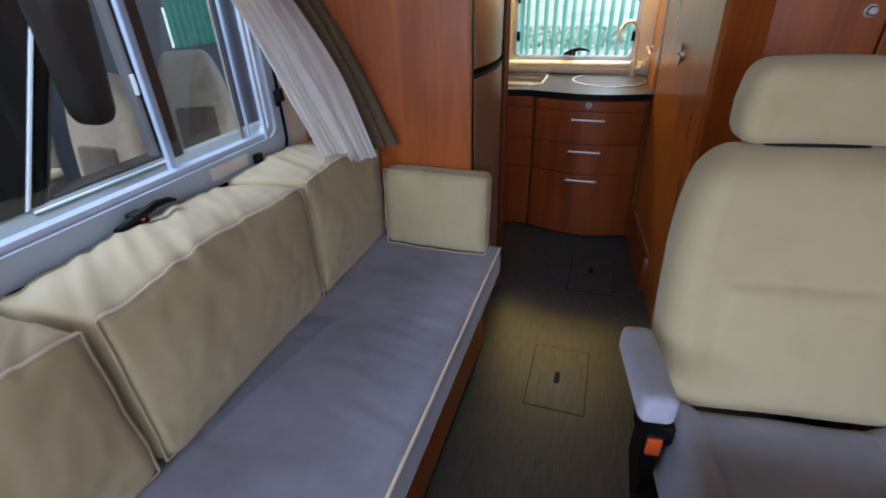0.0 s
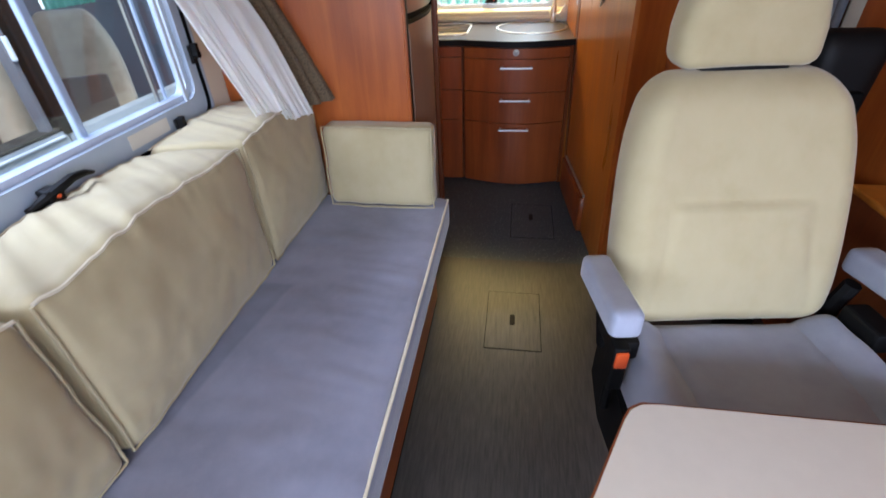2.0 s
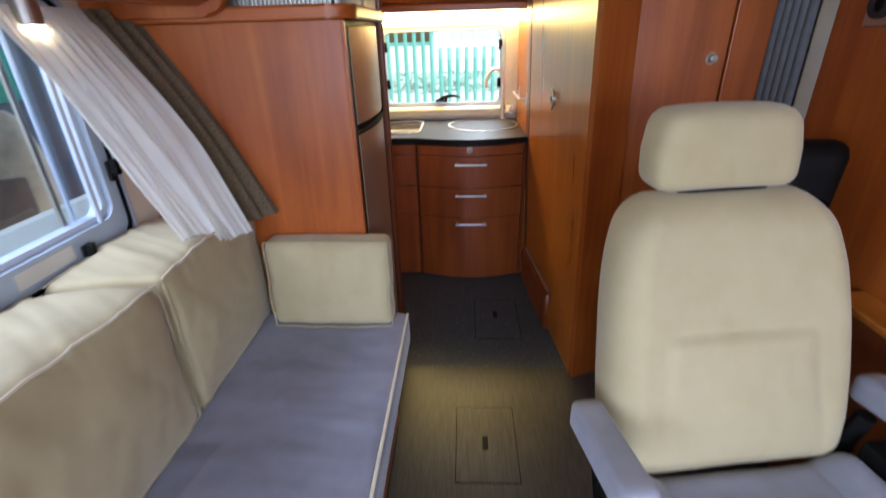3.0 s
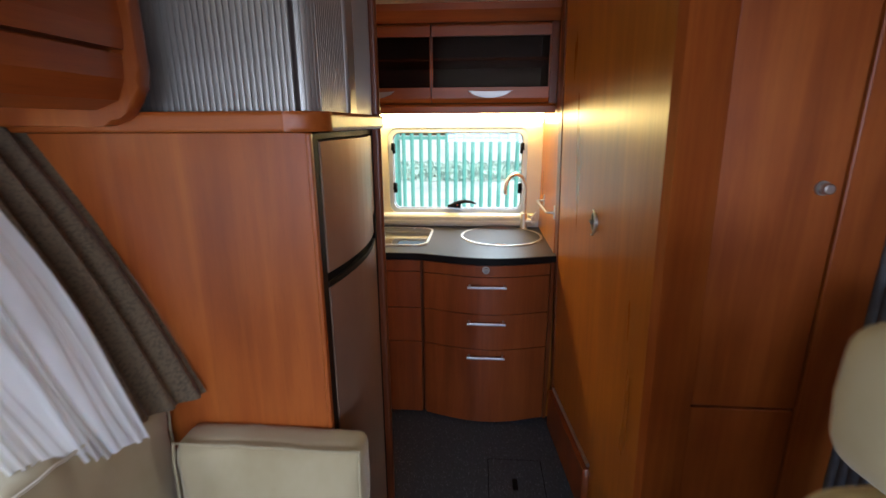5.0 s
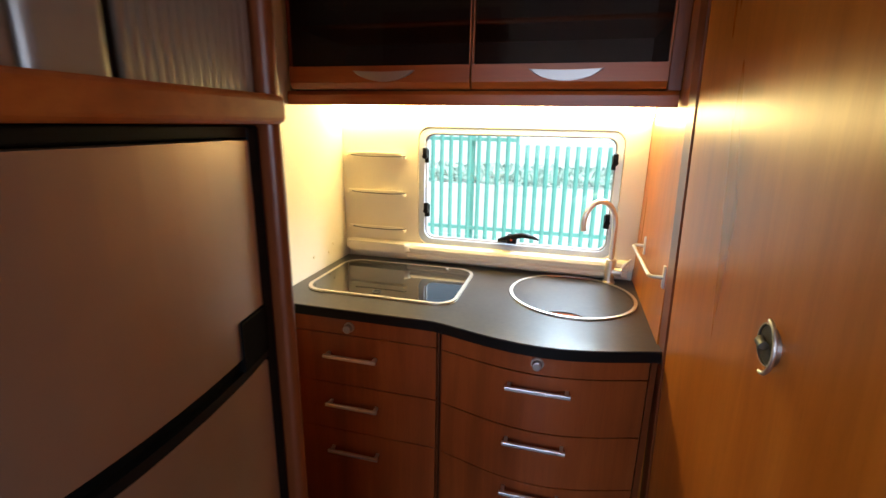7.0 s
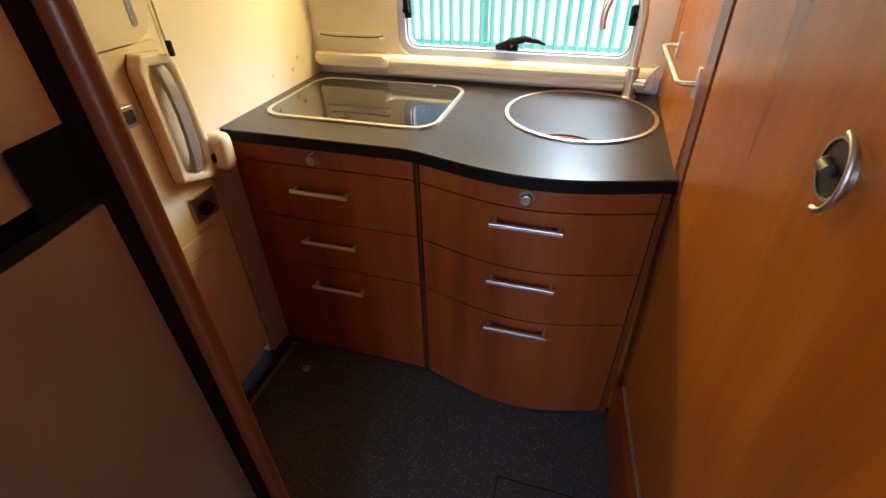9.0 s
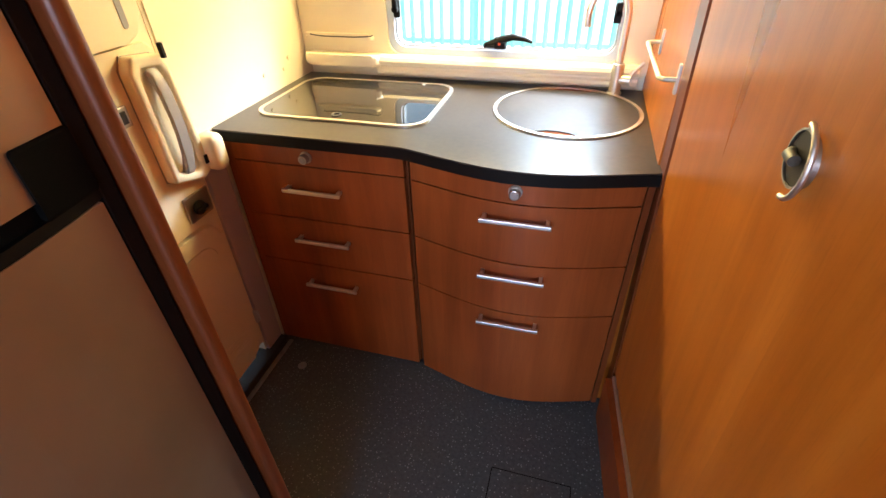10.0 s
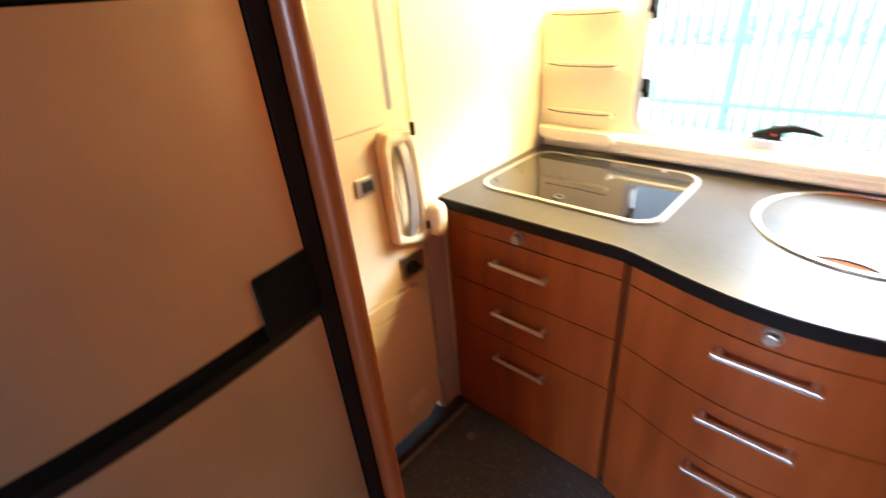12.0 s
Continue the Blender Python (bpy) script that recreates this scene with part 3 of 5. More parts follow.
part("windscreen_pillar", raked(1.20, 0.125, VX - 0.07, VX + 0.01), black_plastic, van, "black raked windscreen pillar")
part("pillar_trim", raked(1.328, 0.012, VX - 0.03, VX + 0.014), white_metal, van, "thin bright edge of the pillar")
part("door_frame", raked(1.352, 0.050, VX - 0.06, VX + 0.004), black_rubber, van, "black window rubber")
part("door_frame", raked(1.410, 0.012, VX - 0.05, VX), dark_grey_plastic, van)
part("door_pillar", box(VX - 0.08, VX + 0.006, 1.985, 2.085, VSILL - 0.02, VROOF + 0.01, 0.01), black_plastic, van, "black door pillar")
part("pillar_trim", box(VX - 0.06, VX - 0.01, 1.935, 1.962, VSILL - 0.02, VROOF + 0.01, 0.004), interior_wall, van, "pale grey belt pillar cover")
part("belt_anchor", box(VX - 0.012, VX + 0.004, 1.940, 1.957, 1.06, 1.15, 0.004), white_metal, van, "pale belt anchor")
part("side_pillar", box(VX - 0.06, VX + 0.004, 3.10, 3.22, VSILL - 0.02, VROOF + 0.01, 0.01), black_plastic, van)
part("window_sill", box(VX - 0.10, VX - 0.001, 1.44, 1.985, VSILL + 0.001, VSILL + 0.016, 0.004), dark_grey_plastic, van)
part("dashboard", prism([(0.96, 0.0), (0.96, 0.74), (1.15, 0.80), (1.32, 0.76), (1.40, 0.55), (1.36, 0.0)], -3.0, VX - 0.09, "x", 0.02, 2), dark_grey_plastic, van, "dark dashboard")
# Teal hanging sheet is added for the green view through the far window.
part("curtain", sheet(lambda u, v: Vector((-3.02 + 0.02 * math.sin(u * 40), 3.86 + 0.50 * u, 1.42 - 0.39 * v)), 60, 6, 0.004), teal_sheet, van, "teal sheet in place of the far window's view")


def cab_seat(x, y, turn):
    """High-backed seat of the neighbour's cab with a darker middle panel."""
    at = pose(x, y, 0, 0, 0, turn)

    def fn(p):
        w = p.z / 0.40
        return at @ Vector((p.x * (1 - 0.42 * max(0.0, w) ** 2.4), p.y + 0.14 * (p.z + 0.4), p.z + 0.72))
    s_ = part("seat_back", rbox(0.23, 0.065, 0.40, 0.055, (14, 6, 20), fn), interior_cloth, van, "cream high seat back")
    part("middle_panel", rbox(0.13, 0.02, 0.17, 0.018, (8, 3, 10), lambda p: at @ Vector((p.x, p.y - 0.075 + 0.14 * (p.z + 0.28), p.z + 0.60))), interior_brown, s_, "brown middle panel")
    cu = rbox(0.23, 0.24, 0.07, 0.05, (10, 10, 6), lambda p: at @ (p + Vector((0, -0.22, 0.34))))
    part("seat_base", cu, interior_brown, s_)
    part("pedestal", box(x - 0.16, x + 0.16, y - 0.35, y - 0.02, -0.15, 0.29, 0.02), black_plastic, s_)
    arm_ = rbox(0.03, 0.14, 0.03, 0.02, (4, 8, 4), lambda p: at @ (p + Vector((0.27, -0.10, 0.56))))
    part("armrest", arm_, interior_cloth, s_)


cab_seat(-2.0, 2.92, 32)
cab_seat(-1.78, 2.02, 0)
cab_seat(-2.55, 2.05, 0)
for y in (1.10, 2.95):
    w = part("wheel", disc((VX - 0.16, y - 0.75 if y < 2 else y + 1.2, -0.38), 0.32, 0.18, "x", 28, 0.03), black_rubber, van)
    part("rim", disc((VX + 0.02, y - 0.75 if y < 2 else y + 1.2, -0.38), 0.19, 0.025, "x", 24, 0.01), steel, w)
mirror = part("wing_mirror", rbox(0.09, 0.072, 0.23, 0.055, (8, 8, 10), lambda p: Vector((p.x * 0.8 - 1.0, p.y * (1 + 0.25 * (p.z / 0.23)) + 1.535 + 0.05 * p.z, p.z + 1.285))), black_plastic, van, "black wing mirror")
part("arm", tube([(-1.26, 1.55, 1.62), (-1.12, 1.55, 1.60), (-1.0, 1.55, 1.48)], 0.022, 10), dark_grey_plastic, mirror)
pole = thing("marker_post", (-7.5, 5.0, -0.7), "orange marker post standing in the yard", "post")
part("shaft", tube([(-7.5, 5.0, -0.7), (-7.5, 5.0, 0.7)], 0.06, 12), orange_plastic, pole)
part("foot", box(-7.7, -7.3, 4.8, 5.2, -0.7, -0.62, 0.02), black_rubber, pole)

# ---- kitchen: base units ----


def front_y(x):
    """The worktop's and the drawers' swept front, bowed at the sink."""
    if x < 0.30:
        return 3.203
    u = min(1.0, (x - 0.30) / 0.66)
    s = math.sin(math.pi * min(1.0, u * 0.95)) ** 1.25
    return 3.203 - 0.074 * s


def swept(x0, x1, z0, z1, front=0.0, depth=0.02, n=26, bevel=0.0015):
    xs = [x0 + (x1 - x0) * i / n for i in range(n + 1)]
    poly = [(x, front_y(x) + front) for x in xs] + [(x, front_y(x) + front + depth) for x in reversed(xs)]
    return prism(poly, z0, z1, "z", bevel, 1)


def bar_handle(x0, x1, z, yb, parent):
    h = part("handle", join(box(x0 - 0.006, x1 + 0.006, yb - 0.032, yb - 0.022, z - 0.006, z + 0.006, 0.0022), box(x0, x0 + 0.01, yb - 0.024, yb + 0.002, z - 0.005, z + 0.005), box(x1 - 0.01, x1, yb - 0.024, yb + 0.002, z - 0.005, z + 0.005)), steel, parent, "brushed steel bar handle")
    return h


def knob(x, z, yb, parent):
    part("lock_knob", join(disc((x, yb - 0.004, z), 0.018, 0.006, "y", 20), disc((x, yb - 0.024, z), 0.014, 0.02, "y", 20, 0.003)), satin_nickel, parent, "round push-lock knob")
    part("knob_face", disc((x, yb - 0.0255, z), 0.009, 0.002, "y", 16), grey_plastic, parent)


unit = thing("drawer_unit", (0.04, 3.45, 0), "cherry-wood kitchen drawer unit with flat fronts under the hob", "drawer unit", "kitchen base units")
part("carcass", box(-0.272, 0.318, 3.226, 3.79, 0.012, 0.862), wood_edge, unit, smooth=False)
part("end_post", box(-0.272, -0.2435, 3.207, 3.2255, 0.012, 0.862, 0.002), wood_front, unit)
for z0, z1, hz, knobbed in ((0.803, 0.858, 0, True), (0.613, 0.799, 0.727, False), (0.427, 0.609, 0.54, False), (0.018, 0.423, 0.35, False)):
    d = part("drawer_front", swept(-0.240, 0.314, z0, z1), wood_front, unit)
    if knobbed:
        knob(0.012, 0.832, 3.203, d)
    else:
        bar_handle(-0.072, 0.108, hz, 3.203, d)

unit = thing("drawer_unit", (0.64, 3.45, 0), "cherry-wood kitchen drawer unit with bowed fronts under the sink", "drawer unit", "kitchen base units")
xs = [0.324 + 0.636 * i / 14 for i in range(15)]
part("carcass", prism([(x, front_y(x) + 0.023) for x in xs] + [(0.955, 3.79), (0.324, 3.79)], 0.012, 0.862), wood_edge, unit, smooth=False)
part("end_post", swept(0.943, 0.960, 0.012, 0.862, -0.002, 0.024, 2), wood_edge, unit)
for z0, z1, hz, knobbed in ((0.803, 0.858, 0, True), (0.613, 0.799, 0.758, False), (0.427, 0.609, 0.572, False), (0.018, 0.423, 0.392, False)):
    d = part("drawer_front", swept(0.336, 0.940, z0, z1), wood_front, unit)
    if knobbed:
        knob(0.634, 0.838, front_y(0.634), d)
    else:
        bar_handle(0.553, 0.727, hz, front_y(0.64) + 0.003, d)

# worktop with the hob glass and the round sink lid let into it
xs = [-0.283 + 1.253 * i / 44 for i in range(45)]
top_outline = [(x, front_y(x) - 0.016) for x in xs] + [(0.97, 3.80), (-0.283, 3.80)]
worktop = thing("worktop", (0.35, 3.5, 0.866), "dark slate laminate worktop with a swept front edge", "worktop")
part("slab", prism(top_outline, 0.867, 0.90, "z", 0.003, 2), worktop_mat, worktop)
part("edge_band", prism([(x, front_y(x) - 0.0185) for x in xs] + [(x, front_y(x) - 0.0165) for x in reversed(xs)], 0.866, 0.8965), black_plastic, worktop, "black front edge band")
hob = thing("hob", (0.05, 3.52, 0.90), "dark glass hob lid in a brushed steel rim", "hob")
part("rim", ring(rrect(-0.232, 0.338, 3.312, 3.722, 0.075, 8), rrect(-0.220, 0.326, 3.324, 3.710, 0.066, 8), 0.900, 0.907), champagne, hob, "pale steel rim")
part("glass_lid", prism(rrect(-0.2205, 0.3265, 3.3235, 3.7105, 0.066, 8), 0.900, 0.9055, "z", 0.001), hob_mat, hob, "dark mirror-like glass lid")
part("knob_hole", ring([(0.045 + 0.016 * math.cos(a / 4), 3.36 + 0.016 * math.sin(a / 4)) for a in range(25)], [(0.045 + 0.01 * math.cos(a / 4), 3.36 + 0.01 * math.sin(a / 4)) for a in range(25)], 0.9055, 0.9075), dark_grey_plastic, hob)
part("stud", disc((0.22, 3.695, 0.9055), 0.006, 0.004, "z", 12, 0.001), steel, hob)
sink = thing("sink", (0.722, 3.555, 0.90), "round sink with a steel rim under a slate lid", "sink")


def circle(cx, cy, r, n=48):
    return [(cx + r * math.cos(2 * math.pi * i / n), cy + r * math.sin(2 * math.pi * i / n)) for i in range(n)]


part("rim", ring(circle(0.722, 3.552, 0.222), circle(0.722, 3.552, 0.211), 0.9, 0.906), champagne, sink, "pale steel rim")
lid_pts = []
for i in range(64):
    a = 2 * math.pi * i / 64 - math.pi / 2
    dx = 0.722 + 0.209 * math.cos(a)
    dy = 3.552 + 0.209 * math.sin(a)
    off = abs(dx - 0.705)
    if dy < 3.45 and off < 0.050:
        dy += 0.032 * math.sqrt(max(0, 1 - (off / 0.050) ** 2))
    if dy > 3.65:
        dy = min(dy, 3.738)
    lid_pts.append((dx, dy))
part("lid", prism(lid_pts, 0.8985, 0.9045, "z", 0.001), worktop_mat, sink, "slate laminate lid with a finger notch")
part("bowl", disc((0.722, 3.552, 0.8965), 0.21, 0.0045, "z", 40), plain("copper_brown_bowl", srgb("8a4526"), 0.9), sink, "reddish inside of the bowl")

tap = thing("tap", (0.862, 3.745, 0.90), "champagne metal swan-neck tap with a side lever", "tap")
arch = [(0.862, 3.745, 0.99), (0.862, 3.745, 1.12)] + [(0.862 - 0.058 * (1 - math.cos(radians(a))), 3.745 - 0.012 * (1 - math.cos(radians(a))), 1.13 + 0.09 * math.sin(radians(a))) for a in range(0, 200, 14)]
part("spout", tube(arch, 0.0105, 12), champagne, tap, "curved swan-neck spout")
part("body", join(disc((0.862, 3.745, 0.90), 0.024, 0.008, "z", 24, 0.002), disc((0.862, 3.745, 0.906), 0.019, 0.09, "z", 24, 0.003)), champagne, tap)
part("valve", tube([(0.862, 3.745, 0.948), (0.905, 3.735, 0.948)], 0.0165, 16), champagne, tap)
part("lever", tube([(0.897, 3.737, 0.95), (0.912, 3.735, 0.978), (0.935, 3.733, 1.005)], [0.008, 0.007, 0.005], 10), champagne, tap, "slim mixer lever")

# ---- kitchen: wall cupboard and its light ----
cup = thing("wall_cupboard", (0.33, 3.6, 1.55), "cherry-wood wall cupboard with two smoked glass flaps", "wall cupboard")
CF = 3.39
part("carcass", join(box(-0.283, 0.952, CF + 0.02, YB - 0.002, 1.572, 1.588), box(-0.283, 0.952, CF + 0.02, YB - 0.002, 1.985, 2.0), box(-0.283, -0.262, CF + 0.02, YB - 0.002, 1.588, 1.985), box(0.925, 0.952, CF + 0.02, YB - 0.002, 1.588, 1.985), box(-0.262, 0.925, YB - 0.02, YB - 0.004, 1.588, 1.985)), cabinet_inside, cup, smooth=False)
part("valance", prism([(CF - 0.004, 1.548), (CF + 0.02, 1.548), (CF + 0.02, 1.592), (CF + 0.002, 1.592), (CF - 0.006, 1.58)], -0.283, 0.953, "x", 0.001, 1), wood_x, cup)
part("cornice", prism([(CF + 0.02, 1.952), (CF - 0.002, 1.952), (CF - 0.012, 1.97), (CF - 0.03, 2.0), (CF - 0.03, TOP), (CF + 0.02, TOP)], -0.283, 0.953, "x", 0.001, 1), wood_x, cup)
part("end_post", box(0.918, 0.956, CF - 0.004, CF + 0.02, 1.592, 1.952, 0.003), wood_edge, cup)
part("shelf", box(-0.262, 0.925, CF + 0.08, YB - 0.02, 1.795, 1.81), wood_x, cup)


def flap(x0, x1, hx0, hx1):
    z0, z1 = 1.597, 1.947
    frame_bm = join(prism([(CF - 0.002, z0), (CF - 0.016, z0 + 0.02), (CF - 0.016, z0 + 0.07), (CF + 0.018, z0 + 0.07), (CF + 0.018, z0)], x0, x1, "x", 0.001, 1),
                    prism([(CF - 0.016, z1 - 0.055), (CF - 0.016, z1 - 0.012), (CF - 0.002, z1), (CF + 0.018, z1), (CF + 0.018, z1 - 0.055)], x0, x1, "x", 0.001, 1),
                    box(x0, x0 + 0.004, CF - 0.008, CF + 0.016, z0 + 0.07, z1 - 0.055), box(x1 - 0.004, x1, CF - 0.008, CF + 0.016, z0 + 0.07, z1 - 0.055))
    f = part("flap", frame_bm, wood_x, cup, "cherry-wood flap frame")
    part("pane", box(x0 + 0.004, x1 - 0.004, CF + 0.002, CF + 0.006, z0 + 0.07, z1 - 0.055), smoked_glass, f, "smoked glass pane").visible_shadow = False
    n = 12
    up = [(hx0 + (hx1 - hx0) * i / n, 1.651 - 0.004 * math.sin(math.pi * i / n)) for i in range(n + 1)]
    dn = [(hx0 + (hx1 - hx0) * i / n, 1.648 - 0.03 * math.sin(math.pi * i / n) ** 0.8) for i in range(n, -1, -1)]
    part("handle", prism(up + dn[1:-1], CF - 0.034, CF - 0.022, "y", 0.003), satin_nickel, f, "satin bow handle")
    for fx in (hx0 + 0.03, hx1 - 0.045):
        part("handle_foot", box(fx, fx + 0.015, CF - 0.024, CF - 0.012, 1.634, 1.646), satin_nickel, f)


flap(-0.262, 0.358, -0.022, 0.185)
flap(0.364, 0.916, 0.535, 0.746)

lamp = thing("strip_light", (0.33, 3.74, 1.53), "warm glowing strip light under the wall cupboard", "lamp")
part("diffuser", prism([(YB - 0.036, 1.502), (YB - 0.085, 1.515), (YB - 0.11, 1.540), (YB - 0.11, 1.570), (YB - 0.036, 1.570)], -0.28, 0.945, "x", 0.003), strip_glow, lamp, "glowing warm diffuser")
part("switch", join(rbox(0.05, 0.022, 0.008, 0.008, (8, 4, 2), lambda p: p + Vector((0.77, 3.44, 1.561)))), black_plastic, lamp, "small black switch box")

# ---- entrance door, in the side wall beside the kitchen ----
DX = -0.287
door = thing("door_1", (DX, 2.83, 0.07), "cream moulded entrance door with a grab handle", "door")
door["kind"] = "structure"
part("leaf", join(box(-0.335, DX - 0.004, 2.555, 3.105, 0.07, 1.92), ), cream_plastic, door, smooth=False)
part("lower_panel", join(prism(rrect(2.58, 3.085, 0.075, 0.655, 0.06), DX - 0.006, DX + 0.020, "x", 0.014, 3)), cream_plastic, door, "cream moulded lower panel")
part("recess", join(prism(rrect(2.62, 3.035, 0.125, 0.60, 0.05), DX + 0.018, DX + 0.0235, "x", 0.005, 2)), cream_plastic, door)
for i in range(5):
    part("vent_slot", box(DX + 0.0235, DX + 0.0255, 2.93, 3.02, 0.165 + i * 0.014, 0.170 + i * 0.014, 0.0008), cream_plastic, door)
part("upper_panel", prism(rrect(2.58, 3.085, 1.17, 1.88, 0.06), DX - 0.006, DX + 0.014, "x", 0.010, 3), cream_plastic, door, "cream moulded upper panel")
# Raised grey strip draws the line of shade down the upper panel.
part("shade_strip", prism(rrect(3.026, 3.042, 1.20, 1.86, 0.007), DX + 0.010, DX + 0.0155, "x", 0.001, 1), handle_grey, door, "grey strip for the shaded line down the upper panel")
part("edge_seal", box(-0.333, DX - 0.002, 3.104, 3.1165, 0.03, 1.93), cream_plastic, door, smooth=False)
part("middle_panel", prism(rrect(2.58, 3.088, 0.66, 1.165, 0.02), DX - 0.006, DX + 0.008, "x", 0.006, 2), cream_plastic, door)
house = [(2.975, 0.83), (3.075, 0.80), (3.108, 0.815), (3.105, 0.90), (3.085, 1.11), (3.07, 1.14), (2.985, 1.15), (2.968, 1.12)]
mid = Vector((3.036, 0.975))
house_in = [(mid.x + (p[0] - mid.x) * 0.66, mid.y + (p[1] - mid.y) * 0.84) for p in house]
house_out = [(mid.x + (p[0] - mid.x) * 1.014, mid.y + (p[1] - mid.y) * 1.006) for p in house]
shell = ring(house, house_in, DX + 0.004, DX + 0.046, "x")
bmesh.ops.remove_doubles(shell, verts=shell.verts[:], dist=0.0002)
bmesh.ops.bevel(shell, geom=[e for e in shell.edges if e.calc_face_angle(0) > 0.5], offset=0.008, segments=3, profile=0.5, affect="EDGES")
housing = part("handle_housing", join(shell, prism(house_in, DX + 0.004, DX + 0.030, "x")), cream_plastic, door, "cream handle housing with a scooped middle")
part("housing_joint", prism(house_out, DX + 0.006, DX + 0.012, "x"), grey_plastic, housing, "dark joint round the housing")
arch_out = [(DX + 0.038, 1.115), (DX + 0.050, 1.10), (DX + 0.060, 1.06), (DX + 0.066, 1.00), (DX + 0.066, 0.95), (DX + 0.060, 0.89), (DX + 0.050, 0.845), (DX + 0.038, 0.83)]
arch_in = [(x - 0.012, mid.y + (z - mid.y) * 0.93) for x, z in reversed(arch_out)]
part("grab_handle", prism(arch_out + arch_in, 3.018, 3.048, "y", 0.004), handle_grey, housing, "light grey plastic grab handle")
part("peg", box(DX + 0.05, DX + 0.062, 3.062, 3.072, 1.13, 1.165, 0.002), black_plastic, housing)
part("arm_end", rbox(0.035, 0.028, 0.055, 0.024, (5, 4, 6), lambda p: p + Vector((DX + 0.05, 3.125, 0.862))), cream_plastic, door, "rounded cream latch cover")
part("slot", box(DX + 0.05, DX + 0.053, 3.085, 3.102, 0.84, 0.865), black_plastic, housing)
lock = part("lock_plate", box(DX + 0.008, DX + 0.016, 2.995, 3.09, 0.685, 0.765, 0.003), satin_nickel, door, "grey lock plate")
part("lock_button", join(disc((DX + 0.016, 3.035, 0.722), 0.022, 0.012, "x", 20, 0.004), box(DX + 0.026, DX + 0.038, 3.015, 3.055, 0.716, 0.728, 0.003)), black_plastic, lock, "black turn button")
latch = part("side_latch", box(DX + 0.008, DX + 0.016, 2.885, 2.948, 1.002, 1.052, 0.003), satin_nickel, door, "grey metal latch plate")
part("latch_slot", box(DX + 0.016, DX + 0.018, 2.905, 2.938, 1.012, 1.042, 0.002), dark_grey_plastic, latch)
part("hinge", join(box(DX, DX + 0.012, 3.10, 3.118, 0.18, 0.235, 0.003), disc((DX + 0.012, 3.112, 0.19), 0.006, 0.04, "z", 10)), white_metal, door, "small pale hinge")
setting("door_trim", box(-0.335, DX + 0.012, 3.112, 3.196, 0.0, 0.90, 0.003), lilac_wall, "pale lilac trim between door and drawers", "trim")
setting("threshold", join(box(-0.335, -0.245, 2.55, 3.196, 0.0, 0.028, 0.006), ), dark_grey_plastic, "black rubber door threshold", "trim")
setting("threshold_strip", box(-0.243, -0.226, 2.52, 3.196, 0.0, 0.005, 0.0015), threshold_metal, "scuffed metal floor edge strip", "trim")
tagged(part("floor_stud", disc((-0.125, 3.088, 0.0), 0.017, 0.003, "z", 18, 0.001), threshold_metal), "round metal stud on the dark floor", "stud")
for y, z in ((3.50, 0.965), (3.62, 0.955), (3.66, 0.985)):
    tagged(part("screw_cap", disc((-0.285, y, z), 0.007, 0.005, "x", 12, 0.002), cream_plastic), "small cream screw cap on the wall", "screw cap", "wall screw caps")

# ---- tall fridge cabinet ----
FX = 0.272
cab = thing("fridge_cabinet", (-0.05, 2.2, 0), "tall cherry-wood cabinet that houses the fridge", "cabinet")
part("end_panel", box(XL + 0.002, FX - 0.004, PANEL_Y, PANEL_Y + 0.02, 0.0, 1.488, 0.002), wood_z, cab, "broad cherry-wood end panel")
part("edge_strip", box(FX - 0.006, FX + 0.005, PANEL_Y - 0.004, PANEL_Y + 0.014, 0.0, 1.488, 0.004), wood_z, cab)
part("post", prism(rrect(FX - 0.03, FX + 0.026, 2.455, 2.479, 0.011), 0.0, TOP, "z"), wood_edge, cab, "rounded dark cherry corner post")
part("back_panel", box(XL + 0.09, FX - 0.028, 2.459, 2.477, 0.0, TOP), wood_z, cab, smooth=False)
part("base", box(XL + 0.05, FX + 0.005, PANEL_Y + 0.03, 2.454, 0.0, 0.10), wood_edge, cab, smooth=False)
part("shelf", prism([(XL + 0.002, PANEL_Y - 0.022)] + [(FX - 0.036 + 0.07 * math.sin(radians(a)), PANEL_Y + 0.048 - 0.07 * math.cos(radians(a))) for a in range(0, 91, 10)] + [(FX + 0.034, 2.470), (XL + 0.002, 2.470)], 1.489, 1.526, "z", 0.008, 3), wood_x, cab, "rounded cherry-wood shelf edge")
TZ0 = 1.526
locker = part("upper_case", box(XL + 0.01, FX - 0.03, PANEL_Y + 0.06, 2.453, TZ0, TOP - 0.002), cabinet_inside, cab, smooth=False)
slat = None
x = -0.20
while x < FX - 0.034:
    b = prism([(x + 0.0001, PANEL_Y + 0.0395), (x + 0.0012, PANEL_Y + 0.0350), (x + 0.0061, PANEL_Y + 0.0340), (x + 0.0110, PANEL_Y + 0.0350), (x + 0.0121, PANEL_Y + 0.0395)], TZ0, TOP - 0.004, "z")
    if slat is None:
        slat, x_first = part("slat", b, silver_slat, locker, "silver-grey tambour slat"), x
    else:
        b.free()
        s = new("slat", slat.data)
        s.parent = locker
        s.location.x = x - x_first
    x += 0.0122
slat2 = None
run = [(FX - 0.028 + 0.036 * math.sin(radians(a)), PANEL_Y + 0.0695 - 0.036 * math.cos(radians(a)), a) for a in (18, 37, 56, 75)]
run += [(FX + 0.008, PANEL_Y + 0.074 + 0.0122 * i, 90) for i in range(38)]
